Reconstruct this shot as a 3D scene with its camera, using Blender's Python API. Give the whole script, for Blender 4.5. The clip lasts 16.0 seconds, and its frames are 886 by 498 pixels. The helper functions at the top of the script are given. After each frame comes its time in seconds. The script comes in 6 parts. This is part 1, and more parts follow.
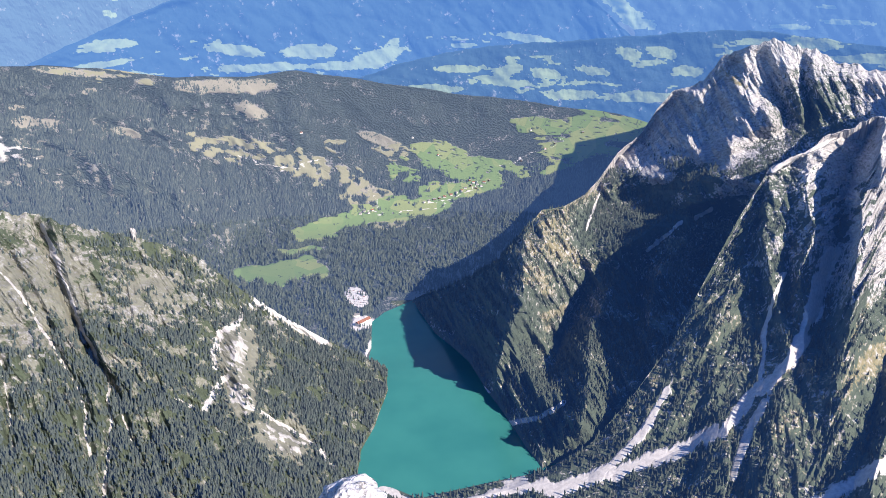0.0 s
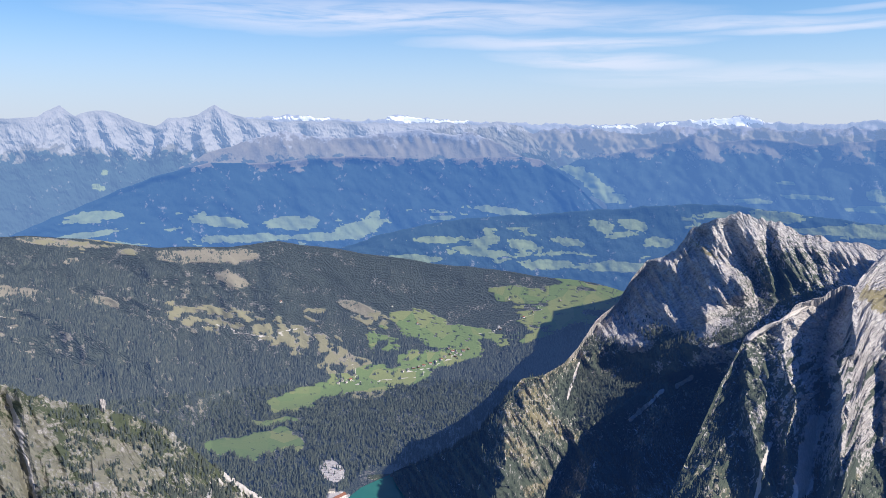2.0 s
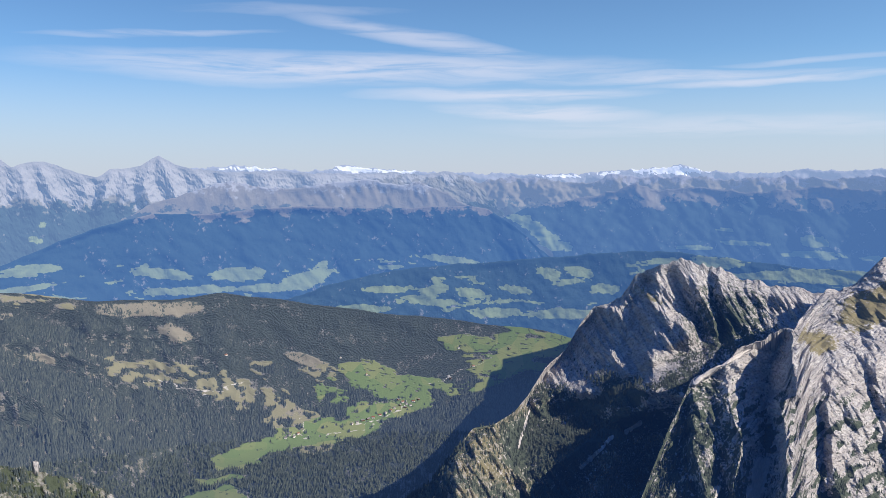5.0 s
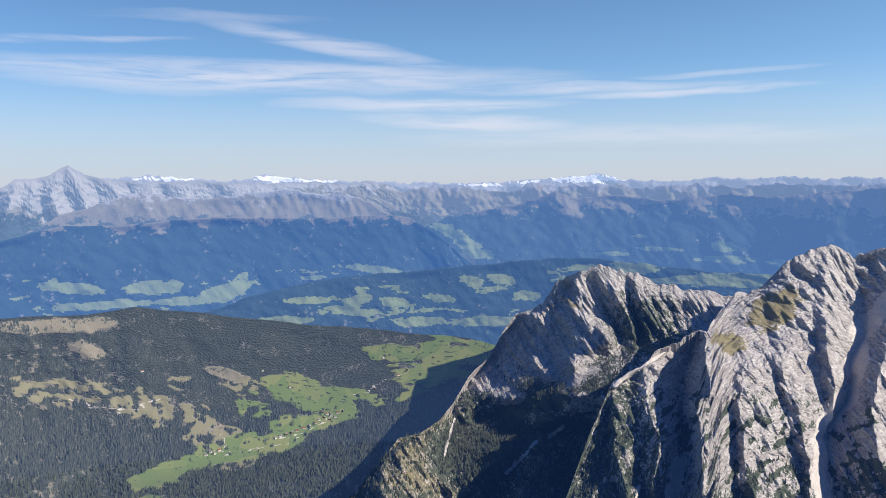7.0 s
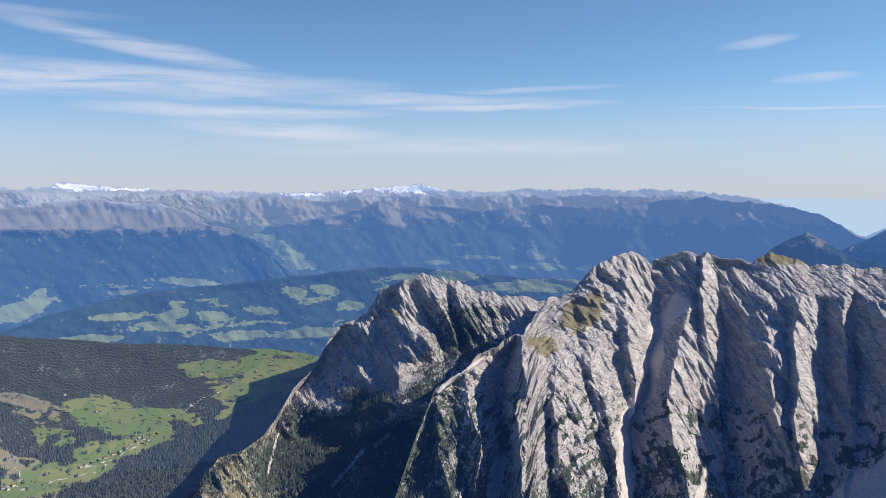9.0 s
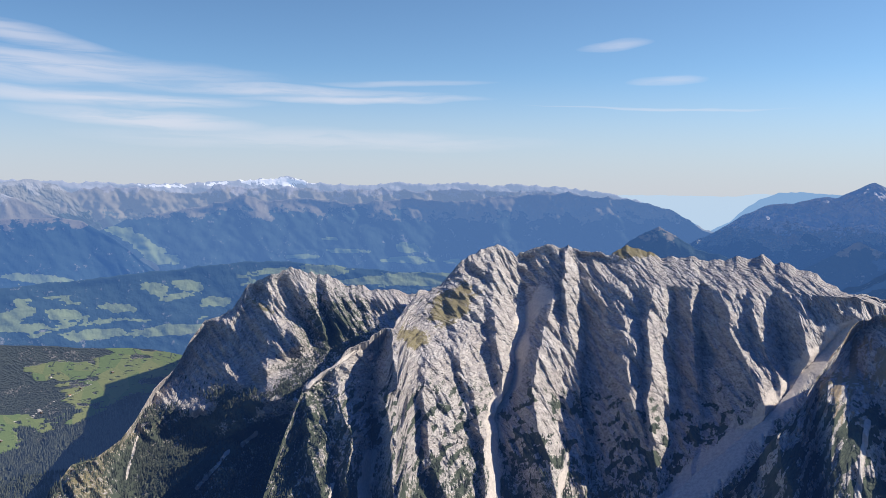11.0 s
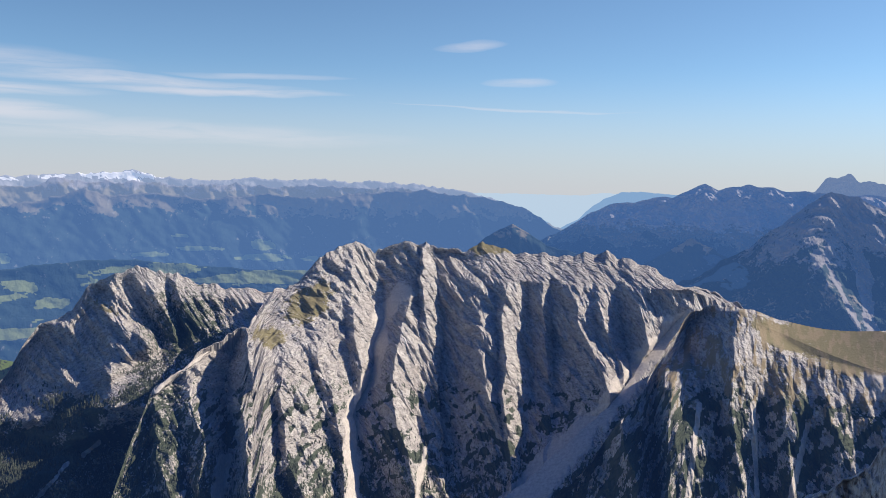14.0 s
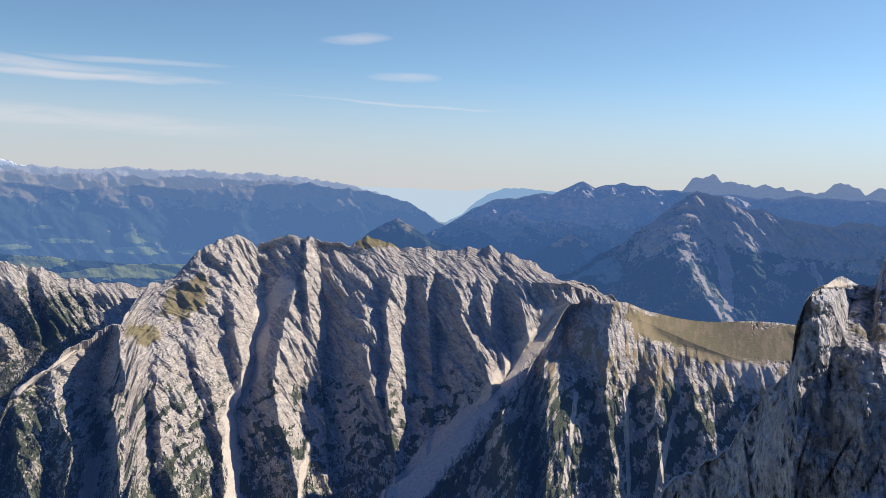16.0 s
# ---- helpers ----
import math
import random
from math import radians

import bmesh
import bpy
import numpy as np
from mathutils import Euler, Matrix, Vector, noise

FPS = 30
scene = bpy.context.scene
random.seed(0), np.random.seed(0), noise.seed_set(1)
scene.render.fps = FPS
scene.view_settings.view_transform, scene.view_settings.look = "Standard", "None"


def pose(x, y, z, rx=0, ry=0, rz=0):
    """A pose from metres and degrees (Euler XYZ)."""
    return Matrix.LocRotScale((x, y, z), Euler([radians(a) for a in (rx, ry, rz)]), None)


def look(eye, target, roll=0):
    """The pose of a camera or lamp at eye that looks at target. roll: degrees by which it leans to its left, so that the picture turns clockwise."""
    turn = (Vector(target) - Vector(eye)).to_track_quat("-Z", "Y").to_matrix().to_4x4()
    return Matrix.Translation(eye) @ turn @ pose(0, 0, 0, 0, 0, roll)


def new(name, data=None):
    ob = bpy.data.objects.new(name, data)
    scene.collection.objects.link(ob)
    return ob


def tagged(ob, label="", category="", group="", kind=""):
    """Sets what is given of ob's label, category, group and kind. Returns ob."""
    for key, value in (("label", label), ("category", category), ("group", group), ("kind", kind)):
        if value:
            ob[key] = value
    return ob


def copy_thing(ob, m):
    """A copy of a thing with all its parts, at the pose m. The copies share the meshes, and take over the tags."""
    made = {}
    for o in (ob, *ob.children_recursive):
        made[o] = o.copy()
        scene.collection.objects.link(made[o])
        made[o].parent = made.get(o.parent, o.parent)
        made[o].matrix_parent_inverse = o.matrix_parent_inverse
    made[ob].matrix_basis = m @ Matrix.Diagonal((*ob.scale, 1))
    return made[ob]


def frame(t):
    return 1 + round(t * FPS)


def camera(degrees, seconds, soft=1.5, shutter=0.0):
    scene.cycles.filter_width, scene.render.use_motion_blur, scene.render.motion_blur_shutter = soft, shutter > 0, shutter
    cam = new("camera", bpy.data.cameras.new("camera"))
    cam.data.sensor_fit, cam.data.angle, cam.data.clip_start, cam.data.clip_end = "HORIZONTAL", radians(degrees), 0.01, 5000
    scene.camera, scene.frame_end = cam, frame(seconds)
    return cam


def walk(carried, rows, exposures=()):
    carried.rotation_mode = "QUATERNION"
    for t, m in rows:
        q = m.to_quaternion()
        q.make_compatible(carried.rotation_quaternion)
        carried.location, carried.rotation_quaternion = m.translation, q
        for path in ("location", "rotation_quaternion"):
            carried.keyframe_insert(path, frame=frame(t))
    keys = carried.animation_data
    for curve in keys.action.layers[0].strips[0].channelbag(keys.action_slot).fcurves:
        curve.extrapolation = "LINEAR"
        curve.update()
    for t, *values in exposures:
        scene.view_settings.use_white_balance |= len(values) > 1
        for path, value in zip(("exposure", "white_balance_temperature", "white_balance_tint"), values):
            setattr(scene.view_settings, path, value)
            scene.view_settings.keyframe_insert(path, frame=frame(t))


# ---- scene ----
EYE = 1316.0  # the summit stands this far over the lake, whose level is z = 0
cam = camera(59.27, 16.0, 0.45)
# seconds, yaw, pitch, lean to the right: the camera turns where it stands; y is north, x is east
ROWS = [
    (0.0, -25.27, -21.23, 0.05),
    (0.5, -25.53, -16.30, -0.29),
    (1.0, -25.86, -12.56, -0.75),
    (1.5, -27.05, -10.35, -0.87),
    (2.0, -26.82, -8.88, -0.25),
    (2.5, -25.84, -7.12, -0.09),
    (3.0, -25.82, -6.68, -0.12),
    (3.5, -25.78, -6.31, -0.12),
    (4.0, -26.23, -5.16, 0.04),
    (4.5, -28.86, -5.13, -0.02),
    (7.0, -36.29, -4.60, 0.24),
    (7.5, -42.27, -4.68, -0.13),
    (8.0, -44.91, -4.59, -0.18),
    (8.5, -47.23, -4.13, -0.11),
    (11.0, -58.82, -4.31, -0.62),
    (11.5, -62.09, -4.26, -0.91),
    (12.0, -62.33, -4.35, -0.85),
    (12.5, -63.36, -4.38, -0.87),
    (13.0, -66.57, -4.34, -1.09),
    (13.5, -68.80, -4.35, -1.27),
    (14.0, -69.25, -4.37, -1.23),
    (14.5, -71.98, -4.35, -1.42),
    (15.0, -72.93, -4.44, -1.44),
    (15.5, -73.89, -4.57, -1.75),
    (16.0, -77.74, -4.55, -2.16),
]
walk(cam, [(t, pose(0, 0, EYE, 0, 0, yaw) @ pose(0, 0, 0, 90 + pitch) @ pose(0, 0, 0, 0, 0, -lean)) for t, yaw, pitch, lean in ROWS],
     [(0.0, 1.08, 6020, 19), (0.5, 0.9, 5950, 19), (1.0, 0.58, 5850, 18), (1.5, 0.51, 5950, 18), (2.5, 0.44, 6030, 17), (3.5, 0.32, 6030, 17), (7.0, 0.37, 6230, 17), (8.2, 0.28, 6200, 17), (11.0, 0.33, 6330, 17), (14.5, 0.28, 6600, 17), (16.0, 0.31, 6780, 17)])

# ---- world, sun ----
SUN_AZ, SUN_EL = 154.0, 35.0
world = bpy.data.worlds.new("sky")
scene.world = world
world.use_nodes = True


def math_node(nt, op, a, b=None, c=None, clamp=False):
    n = nt.nodes.new("ShaderNodeMath")
    n.operation, n.use_clamp = op, clamp
    for i, v in enumerate((a, b, c)):
        if v is None:
            continue
        if isinstance(v, (int, float)):
            n.inputs[i].default_value = v
        else:
            nt.links.new(v, n.inputs[i])
    return n.outputs[0]


def mix_rgb(nt, fac, a, b, mode="MIX"):
    n = nt.nodes.new("ShaderNodeMix")
    n.data_type, n.blend_type = "RGBA", mode
    for i, v in ((0, fac), (6, a), (7, b)):
        if isinstance(v, (int, float)):
            n.inputs[i].default_value = v
        elif isinstance(v, tuple):
            n.inputs[i].default_value = (*v, 1)
        else:
            nt.links.new(v, n.inputs[i])
    return n.outputs[2]


def smooth_step(nt, v, lo, hi):
    n = nt.nodes.new("ShaderNodeMapRange")
    n.interpolation_type = "SMOOTHSTEP"
    nt.links.new(v, n.inputs[0])
    n.inputs[1].default_value, n.inputs[2].default_value = lo, hi
    return n.outputs[0]


def combine(nt, x, y, z=0.0):
    n = nt.nodes.new("ShaderNodeCombineXYZ")
    for i, v in enumerate((x, y, z)):
        if isinstance(v, (int, float)):
            n.inputs[i].default_value = v
        else:
            nt.links.new(v, n.inputs[i])
    return n.outputs[0]


def noise_tex(nt, vec, scale, detail=4.0, rough=0.55, distort=0.0):
    n = nt.nodes.new("ShaderNodeTexNoise")
    nt.links.new(vec, n.inputs["Vector"])
    n.inputs["Scale"].default_value, n.inputs["Detail"].default_value = scale, detail
    n.inputs["Roughness"].default_value, n.inputs["Distortion"].default_value = rough, distort
    return n.outputs["Fac"]


def ridge_tex(nt, vec, scale):
    """Sharp-crested noise, 0..1 or so."""
    n = nt.nodes.new("ShaderNodeTexNoise")
    n.noise_type, n.normalize = "RIDGED_MULTIFRACTAL", False
    nt.links.new(vec, n.inputs["Vector"])
    n.inputs["Scale"].default_value, n.inputs["Detail"].default_value = scale, 5
    n.inputs["Roughness"].default_value, n.inputs["Offset"].default_value, n.inputs["Gain"].default_value = 0.5, 0.8, 1.5
    return n.outputs["Fac"]


# thin cirrus: bearing, height, half length, half thickness (degrees), slope, strength
CLOUDS = [(24, 7.7, 24, 1.4, 0.0, 1.0), (47, 6.9, 13, 0.5, -0.02, 0.8), (29, 9.9, 11, 0.75, -0.16, 0.75),
          (11, 9.6, 9, 0.3, 0.06, 0.6), (35, 5.9, 12, 0.6, 0.0, 0.9), (38, 4.6, 9, 0.7, -0.05, 0.9), (53, 6.4, 10, 0.3, 0.01, 0.9),
          (56, 7.6, 7, 0.25, 0.01, 0.5), (50, 3.5, 18, 0.9, 0.0, 0.55), (70.9, 10.2, 2.8, 0.4, 0.1, 0.6), (74.5, 7.7, 2.9, 0.4, 0.03, 0.65),
          (74, 5.9, 10, 0.1, -0.03, 0.5), (20, 11.6, 9, 0.4, 0.02, 0.35)]


def build_world():
    nt = world.node_tree
    nt.nodes.clear()
    sky = nt.nodes.new("ShaderNodeTexSky")
    sky.sky_type, sky.sun_disc = "NISHITA", False
    sky.sun_elevation, sky.sun_rotation = radians(SUN_EL), radians(SUN_AZ)
    sky.altitude, sky.air_density, sky.dust_density, sky.ozone_density = 2000, 1.0, 0.2, 1.6
    geo = nt.nodes.new("ShaderNodeTexCoord")
    sep = nt.nodes.new("ShaderNodeSeparateXYZ")
    nt.links.new(geo.outputs["Generated"], sep.inputs[0])
    az = math_node(nt, "MULTIPLY", math_node(nt, "ARCTAN2", sep.outputs[0], sep.outputs[1]), 57.2958)
    el = math_node(nt, "MULTIPLY", math_node(nt, "ARCSINE", sep.outputs[2]), 57.2958)
    wav = noise_tex(nt, combine(nt, math_node(nt, "MULTIPLY", az, 0.09), math_node(nt, "MULTIPLY", el, 0.5)), 1.0, 3)
    el2 = math_node(nt, "ADD", el, math_node(nt, "MULTIPLY", math_node(nt, "SUBTRACT", wav, 0.5), 1.1))
    total = None
    for a, e, ra, re, slope, k in CLOUDS:
        dx = math_node(nt, "SUBTRACT", az, float(a))
        dy = math_node(nt, "SUBTRACT", math_node(nt, "SUBTRACT", el2, float(e)), math_node(nt, "MULTIPLY", dx, slope))
        qx = math_node(nt, "POWER", math_node(nt, "ABSOLUTE", math_node(nt, "DIVIDE", dx, float(ra))), 2.0)
        qy = math_node(nt, "POWER", math_node(nt, "ABSOLUTE", math_node(nt, "DIVIDE", dy, float(re))), 2.0)
        m = math_node(nt, "MULTIPLY", math_node(nt, "SUBTRACT", 1.0, math_node(nt, "ADD", qx, qy), clamp=True), k)
        total = m if total is None else math_node(nt, "MAXIMUM", total, m)
    streak = noise_tex(nt, combine(nt, math_node(nt, "MULTIPLY", az, 0.12), math_node(nt, "MULTIPLY", el2, 1.3)), 1.0, 5, 0.6, 0.4)
    cover = math_node(nt, "MULTIPLY", total, smooth_step(nt, streak, 0.22, 0.62))
    veil = math_node(nt, "MULTIPLY", smooth_step(nt, el, 9.0, -0.5), 0.85)
    cover = math_node(nt, "MULTIPLY", cover, 0.66)
    blue = mix_rgb(nt, 1.0, sky.outputs[0], (0.785, 1.0, 1.05), "MULTIPLY")
    blue = mix_rgb(nt, smooth_step(nt, el, 14.0, 55.0), blue, mix_rgb(nt, 1.0, blue, (0.38, 0.62, 1.2), "MULTIPLY"))
    away = smooth_step(nt, math_node(nt, "COSINE", math_node(nt, "SUBTRACT", math_node(nt, "ARCTAN2", sep.outputs[0], sep.outputs[1]), radians(SUN_AZ))), 0.3, -1.1)
    blue = mix_rgb(nt, away, blue, mix_rgb(nt, 1.0, blue, (0.61, 0.65, 0.695), "MULTIPLY"))
    col = mix_rgb(nt, veil, blue, (4.15, 4.4, 4.8))
    col = mix_rgb(nt, cover, col, (6.1, 6.15, 6.3))
    bg = nt.nodes.new("ShaderNodeBackground")
    nt.links.new(col, bg.inputs[0])
    bg.inputs[1].default_value = 0.105
    out = nt.nodes.new("ShaderNodeOutputWorld")
    nt.links.new(bg.outputs[0], out.inputs[0])


build_world()
sun = new("sun", bpy.data.lights.new("sun", "SUN"))
sun.data.energy, sun.data.angle, sun.data.color = 5.0, radians(0.55), (1.0, 0.92, 0.78)
sa, se = radians(SUN_AZ), radians(SUN_EL)
sun.matrix_world = look((600, -600, 1800), Vector((600, -600, 1800)) - Vector((math.sin(sa) * math.cos(se), math.cos(sa) * math.cos(se), math.sin(se))))


# ---- materials ----
def material(name):
    m = bpy.data.materials.new(name)
    m.use_nodes = True
    nt = m.node_tree
    bsdf = nt.nodes["Principled BSDF"]
    bsdf.inputs["Roughness"].default_value = 0.9
    bsdf.inputs["Specular IOR Level"].default_value = 0.15
    return m, nt, bsdf


def position(nt):
    return nt.nodes.new("ShaderNodeNewGeometry").outputs["Position"]


def attribute(nt, name):
    n = nt.nodes.new("ShaderNodeAttribute")
    n.attribute_name = name
    return n.outputs["Fac"]


def bump(nt, bsdf, heights, strength=1.0):
    """heights: (output, metres) pairs."""
    total = None
    for h, metres in heights:
        h = math_node(nt, "MULTIPLY", h, metres)
        total = h if total is None else math_node(nt, "ADD", total, h)
    b = nt.nodes.new("ShaderNodeBump")
    b.inputs["Strength"].default_value, b.inputs["Distance"].default_value = strength, 1.0
    nt.links.new(total, b.inputs["Height"])
    nt.links.new(b.outputs[0], bsdf.inputs["Normal"])


def ground_cover(nt, mask, speckle, sharp=0.12):
    """A mask of 0..1 broken up by a noise: where the mask is high, nearly all is covered."""
    return smooth_step(nt, math_node(nt, "SUBTRACT", math_node(nt, "ADD", mask, speckle), 1.0), -sharp, sharp)


def mountain_material(name, rock_a=(0.555, 0.525, 0.462), rock_b=(0.345, 0.322, 0.285), pine=(0.075, 0.09, 0.056), grass=(0.165, 0.15, 0.066), meadow=(0.135, 0.185, 0.055),
                      scree=(0.58, 0.535, 0.46), dry=(0.27, 0.21, 0.125), grain=1.0, air=0.0, haze=(0.12, 0.22, 0.42), laid=False, rough=1.0):
    m, nt, bsdf = material(name)
    p = position(nt)
    big = noise_tex(nt, p, 0.006 * grain, 4)
    mid = noise_tex(nt, p, 0.03 * grain, 6, 0.62)
    fine = noise_tex(nt, p, 0.10 * grain, 5, 0.65)
    stretch = nt.nodes.new("ShaderNodeVectorMath")
    stretch.operation = "MULTIPLY"
    nt.links.new(p, stretch.inputs[0])
    stretch.inputs[1].default_value = (1, 1, 0.22 if grain < 5 else 0.8)
    grainwise = stretch.outputs[0]
    if laid:  # metres across and down the slope
        down = attribute(nt, "down")
        grainwise = combine(nt, math_node(nt, "ADD", attribute(nt, "across"), math_node(nt, "MULTIPLY", down, 0.35)), math_node(nt, "MULTIPLY", down, 0.5))
    run = noise_tex(nt, grainwise, 0.06 * grain, 6, 0.6, 0.6)
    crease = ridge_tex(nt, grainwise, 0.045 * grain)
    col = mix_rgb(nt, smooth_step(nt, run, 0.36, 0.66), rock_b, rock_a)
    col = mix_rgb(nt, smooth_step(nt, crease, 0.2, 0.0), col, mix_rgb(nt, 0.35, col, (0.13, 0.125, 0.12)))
    col = mix_rgb(nt, smooth_step(nt, big, 0.42, 0.62), col, mix_rgb(nt, 0.35, col, (0.36, 0.32, 0.27)))
    col = mix_rgb(nt, math_node(nt, "MULTIPLY", smooth_step(nt, fine, 0.5, 0.66), 0.35), col, (0.2, 0.19, 0.18))
    tiny = noise_tex(nt, grainwise, 0.22 * grain, 4, 0.65)
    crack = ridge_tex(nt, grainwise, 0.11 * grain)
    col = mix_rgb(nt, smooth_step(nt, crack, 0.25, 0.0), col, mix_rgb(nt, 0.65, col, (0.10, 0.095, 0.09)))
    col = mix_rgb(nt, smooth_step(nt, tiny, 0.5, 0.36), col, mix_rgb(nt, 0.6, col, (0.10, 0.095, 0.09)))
    speck = math_node(nt, "ADD", math_node(nt, "MULTIPLY", mid, 0.45), math_node(nt, "MULTIPLY", fine, 0.55))
    speck = smooth_step(nt, speck, 0.30, 0.70)
    col = mix_rgb(nt, ground_cover(nt, attribute(nt, "grass"), speck, 0.2), col, mix_rgb(nt, fine, mix_rgb(nt, 0.5, grass, dry), grass))
    col = mix_rgb(nt, ground_cover(nt, attribute(nt, "dry"), speck, 0.25), col, mix_rgb(nt, fine, dry, mix_rgb(nt, 0.4, dry, grass)))
    col = mix_rgb(nt, ground_cover(nt, attribute(nt, "pine"), speck), col, mix_rgb(nt, smooth_step(nt, fine, 0.3, 0.7), mix_rgb(nt, 0.3, pine, (0.02, 0.03, 0.015)), pine))
    parcel = nt.nodes.new("ShaderNodeTexVoronoi")
    nt.links.new(p, parcel.inputs["Vector"])
    parcel.inputs["Scale"].default_value = 0.012
    hedge = nt.nodes.new("ShaderNodeTexVoronoi")
    hedge.feature = "DISTANCE_TO_EDGE"
    hedge.inputs["Scale"].default_value = 0.009
    nt.links.new(p, hedge.inputs["Vector"])
    hue = nt.nodes.new("ShaderNodeSeparateColor")
    nt.links.new(parcel.outputs["Color"], hue.inputs[0])
    sward = mix_rgb(nt, smooth_step(nt, hue.outputs[0], 0.35, 0.75), meadow, mix_rgb(nt, 0.4, meadow, (0.30, 0.27, 0.10)))
    sward = mix_rgb(nt, math_node(nt, "MULTIPLY", fine, 0.5), sward, mix_rgb(nt, 0.5, sward, (0.08, 0.12, 0.04)))
    sward = mix_rgb(nt, math_node(nt, "MULTIPLY", smooth_step(nt, hedge.outputs["Distance"], 0.035, 0.015), smooth_step(nt, mid, 0.54, 0.62)), sward, (0.06, 0.075, 0.035))
    col = mix_rgb(nt, ground_cover(nt, attribute(nt, "meadow"), mid, 0.1), col, sward)
    screecol = mix_rgb(nt, smooth_step(nt, fine, 0.3, 0.7), mix_rgb(nt, 0.5, scree, (0.25, 0.225, 0.19)), scree)
    sm = attribute(nt, "scree")
    col = mix_rgb(nt, ground_cover(nt, sm, mid, 0.15), col, screecol)
    nt.links.new(col, bsdf.inputs["Base Color"])
    open_ground = math_node(nt, "ADD", math_node(nt, "ADD", sm, attribute(nt, "grass")), math_node(nt, "ADD", attribute(nt, "meadow"), attribute(nt, "dry")), clamp=True)
    bare = math_node(nt, "SUBTRACT", 1.0, open_ground)
    crease, crack, tiny = [math_node(nt, "MULTIPLY", v, bare) for v in (crease, crack, tiny)]
    bump(nt, bsdf, [(crease, 6.5 / grain), (crack, 3.0 / grain), (math_node(nt, "MULTIPLY", fine, math_node(nt, "SUBTRACT", 1.0, math_node(nt, "MULTIPLY", sm, 0.7))), 2.0 / grain), (tiny, 2.2 / grain)], rough)
    # air: share of emission that paints distance haze over the surface
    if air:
        add_haze_emission(nt, bsdf, air, haze)
    return m


def add_haze_emission(nt, bsdf, share, haze):
    """Far terrain lies behind kilometres of sunlit air: this paints that haze on as surface emission."""
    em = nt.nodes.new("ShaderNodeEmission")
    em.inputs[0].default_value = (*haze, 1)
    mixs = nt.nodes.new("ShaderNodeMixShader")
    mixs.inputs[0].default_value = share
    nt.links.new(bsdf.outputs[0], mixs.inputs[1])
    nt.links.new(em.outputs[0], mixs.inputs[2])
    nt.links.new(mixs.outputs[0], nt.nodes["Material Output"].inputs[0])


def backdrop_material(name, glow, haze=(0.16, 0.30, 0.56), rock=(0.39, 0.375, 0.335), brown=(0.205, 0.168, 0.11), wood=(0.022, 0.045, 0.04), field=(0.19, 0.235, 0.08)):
    """The plain backdrop of far distance, its haze painted on as emission."""
    m, nt, bsdf = material(name)
    p = position(nt)
    mid = noise_tex(nt, p, 0.012, 5, 0.6)
    fine = noise_tex(nt, p, 0.05, 5, 0.6)
    speck = smooth_step(nt, math_node(nt, "ADD", math_node(nt, "MULTIPLY", mid, 0.5), math_node(nt, "MULTIPLY", fine, 0.5)), 0.32, 0.68)
    col = mix_rgb(nt, fine, wood, mix_rgb(nt, 0.5, wood, (0.05, 0.07, 0.05)))
    col = mix_rgb(nt, ground_cover(nt, attribute(nt, "dry"), speck, 0.2), col, mix_rgb(nt, mid, brown, mix_rgb(nt, 0.5, brown, (0.2, 0.19, 0.1))))
    col = mix_rgb(nt, ground_cover(nt, attribute(nt, "scree"), speck, 0.2), col, mix_rgb(nt, fine, rock, mix_rgb(nt, 0.5, rock, (0.25, 0.24, 0.24))))
    col = mix_rgb(nt, smooth_step(nt, attribute(nt, "meadow"), 0.35, 0.65), col, mix_rgb(nt, mid, field, mix_rgb(nt, 0.5, field, (0.24, 0.25, 0.10))))
    col = mix_rgb(nt, ground_cover(nt, attribute(nt, "snow"), fine, 0.1), col, (0.93, 0.91, 0.88))
    nt.links.new(col, bsdf.inputs["Base Color"])
    bump(nt, bsdf, [(mid, 16.0), (fine, 5.0)], 0.8)
    add_haze_emission(nt, bsdf, glow, haze)
    return m


# LIMESTONE and HILLSIDE carry painted haze: blue emission that also lifts their shade
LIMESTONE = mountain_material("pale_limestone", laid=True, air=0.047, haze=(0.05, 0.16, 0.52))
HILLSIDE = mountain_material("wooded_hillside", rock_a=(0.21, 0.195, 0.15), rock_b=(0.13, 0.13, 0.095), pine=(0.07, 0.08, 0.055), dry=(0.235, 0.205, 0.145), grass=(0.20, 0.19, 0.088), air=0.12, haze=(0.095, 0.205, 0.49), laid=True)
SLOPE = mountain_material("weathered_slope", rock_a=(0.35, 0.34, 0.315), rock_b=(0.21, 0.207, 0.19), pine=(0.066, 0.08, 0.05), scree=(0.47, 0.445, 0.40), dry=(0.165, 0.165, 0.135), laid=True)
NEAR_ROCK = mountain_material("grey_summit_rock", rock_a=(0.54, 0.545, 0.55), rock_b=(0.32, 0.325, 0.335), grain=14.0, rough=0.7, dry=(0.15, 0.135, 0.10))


def plain(name, colour, rough=0.8, vary=0.25, scale=0.2):
    m, nt, bsdf = material(name)
    n = noise_tex(nt, position(nt), scale, 5)
    dark = tuple(c * (1 - vary) for c in colour)
    nt.links.new(mix_rgb(nt, n, dark, colour), bsdf.inputs["Base Color"])
    bsdf.inputs["Roughness"].default_value = rough
    return m


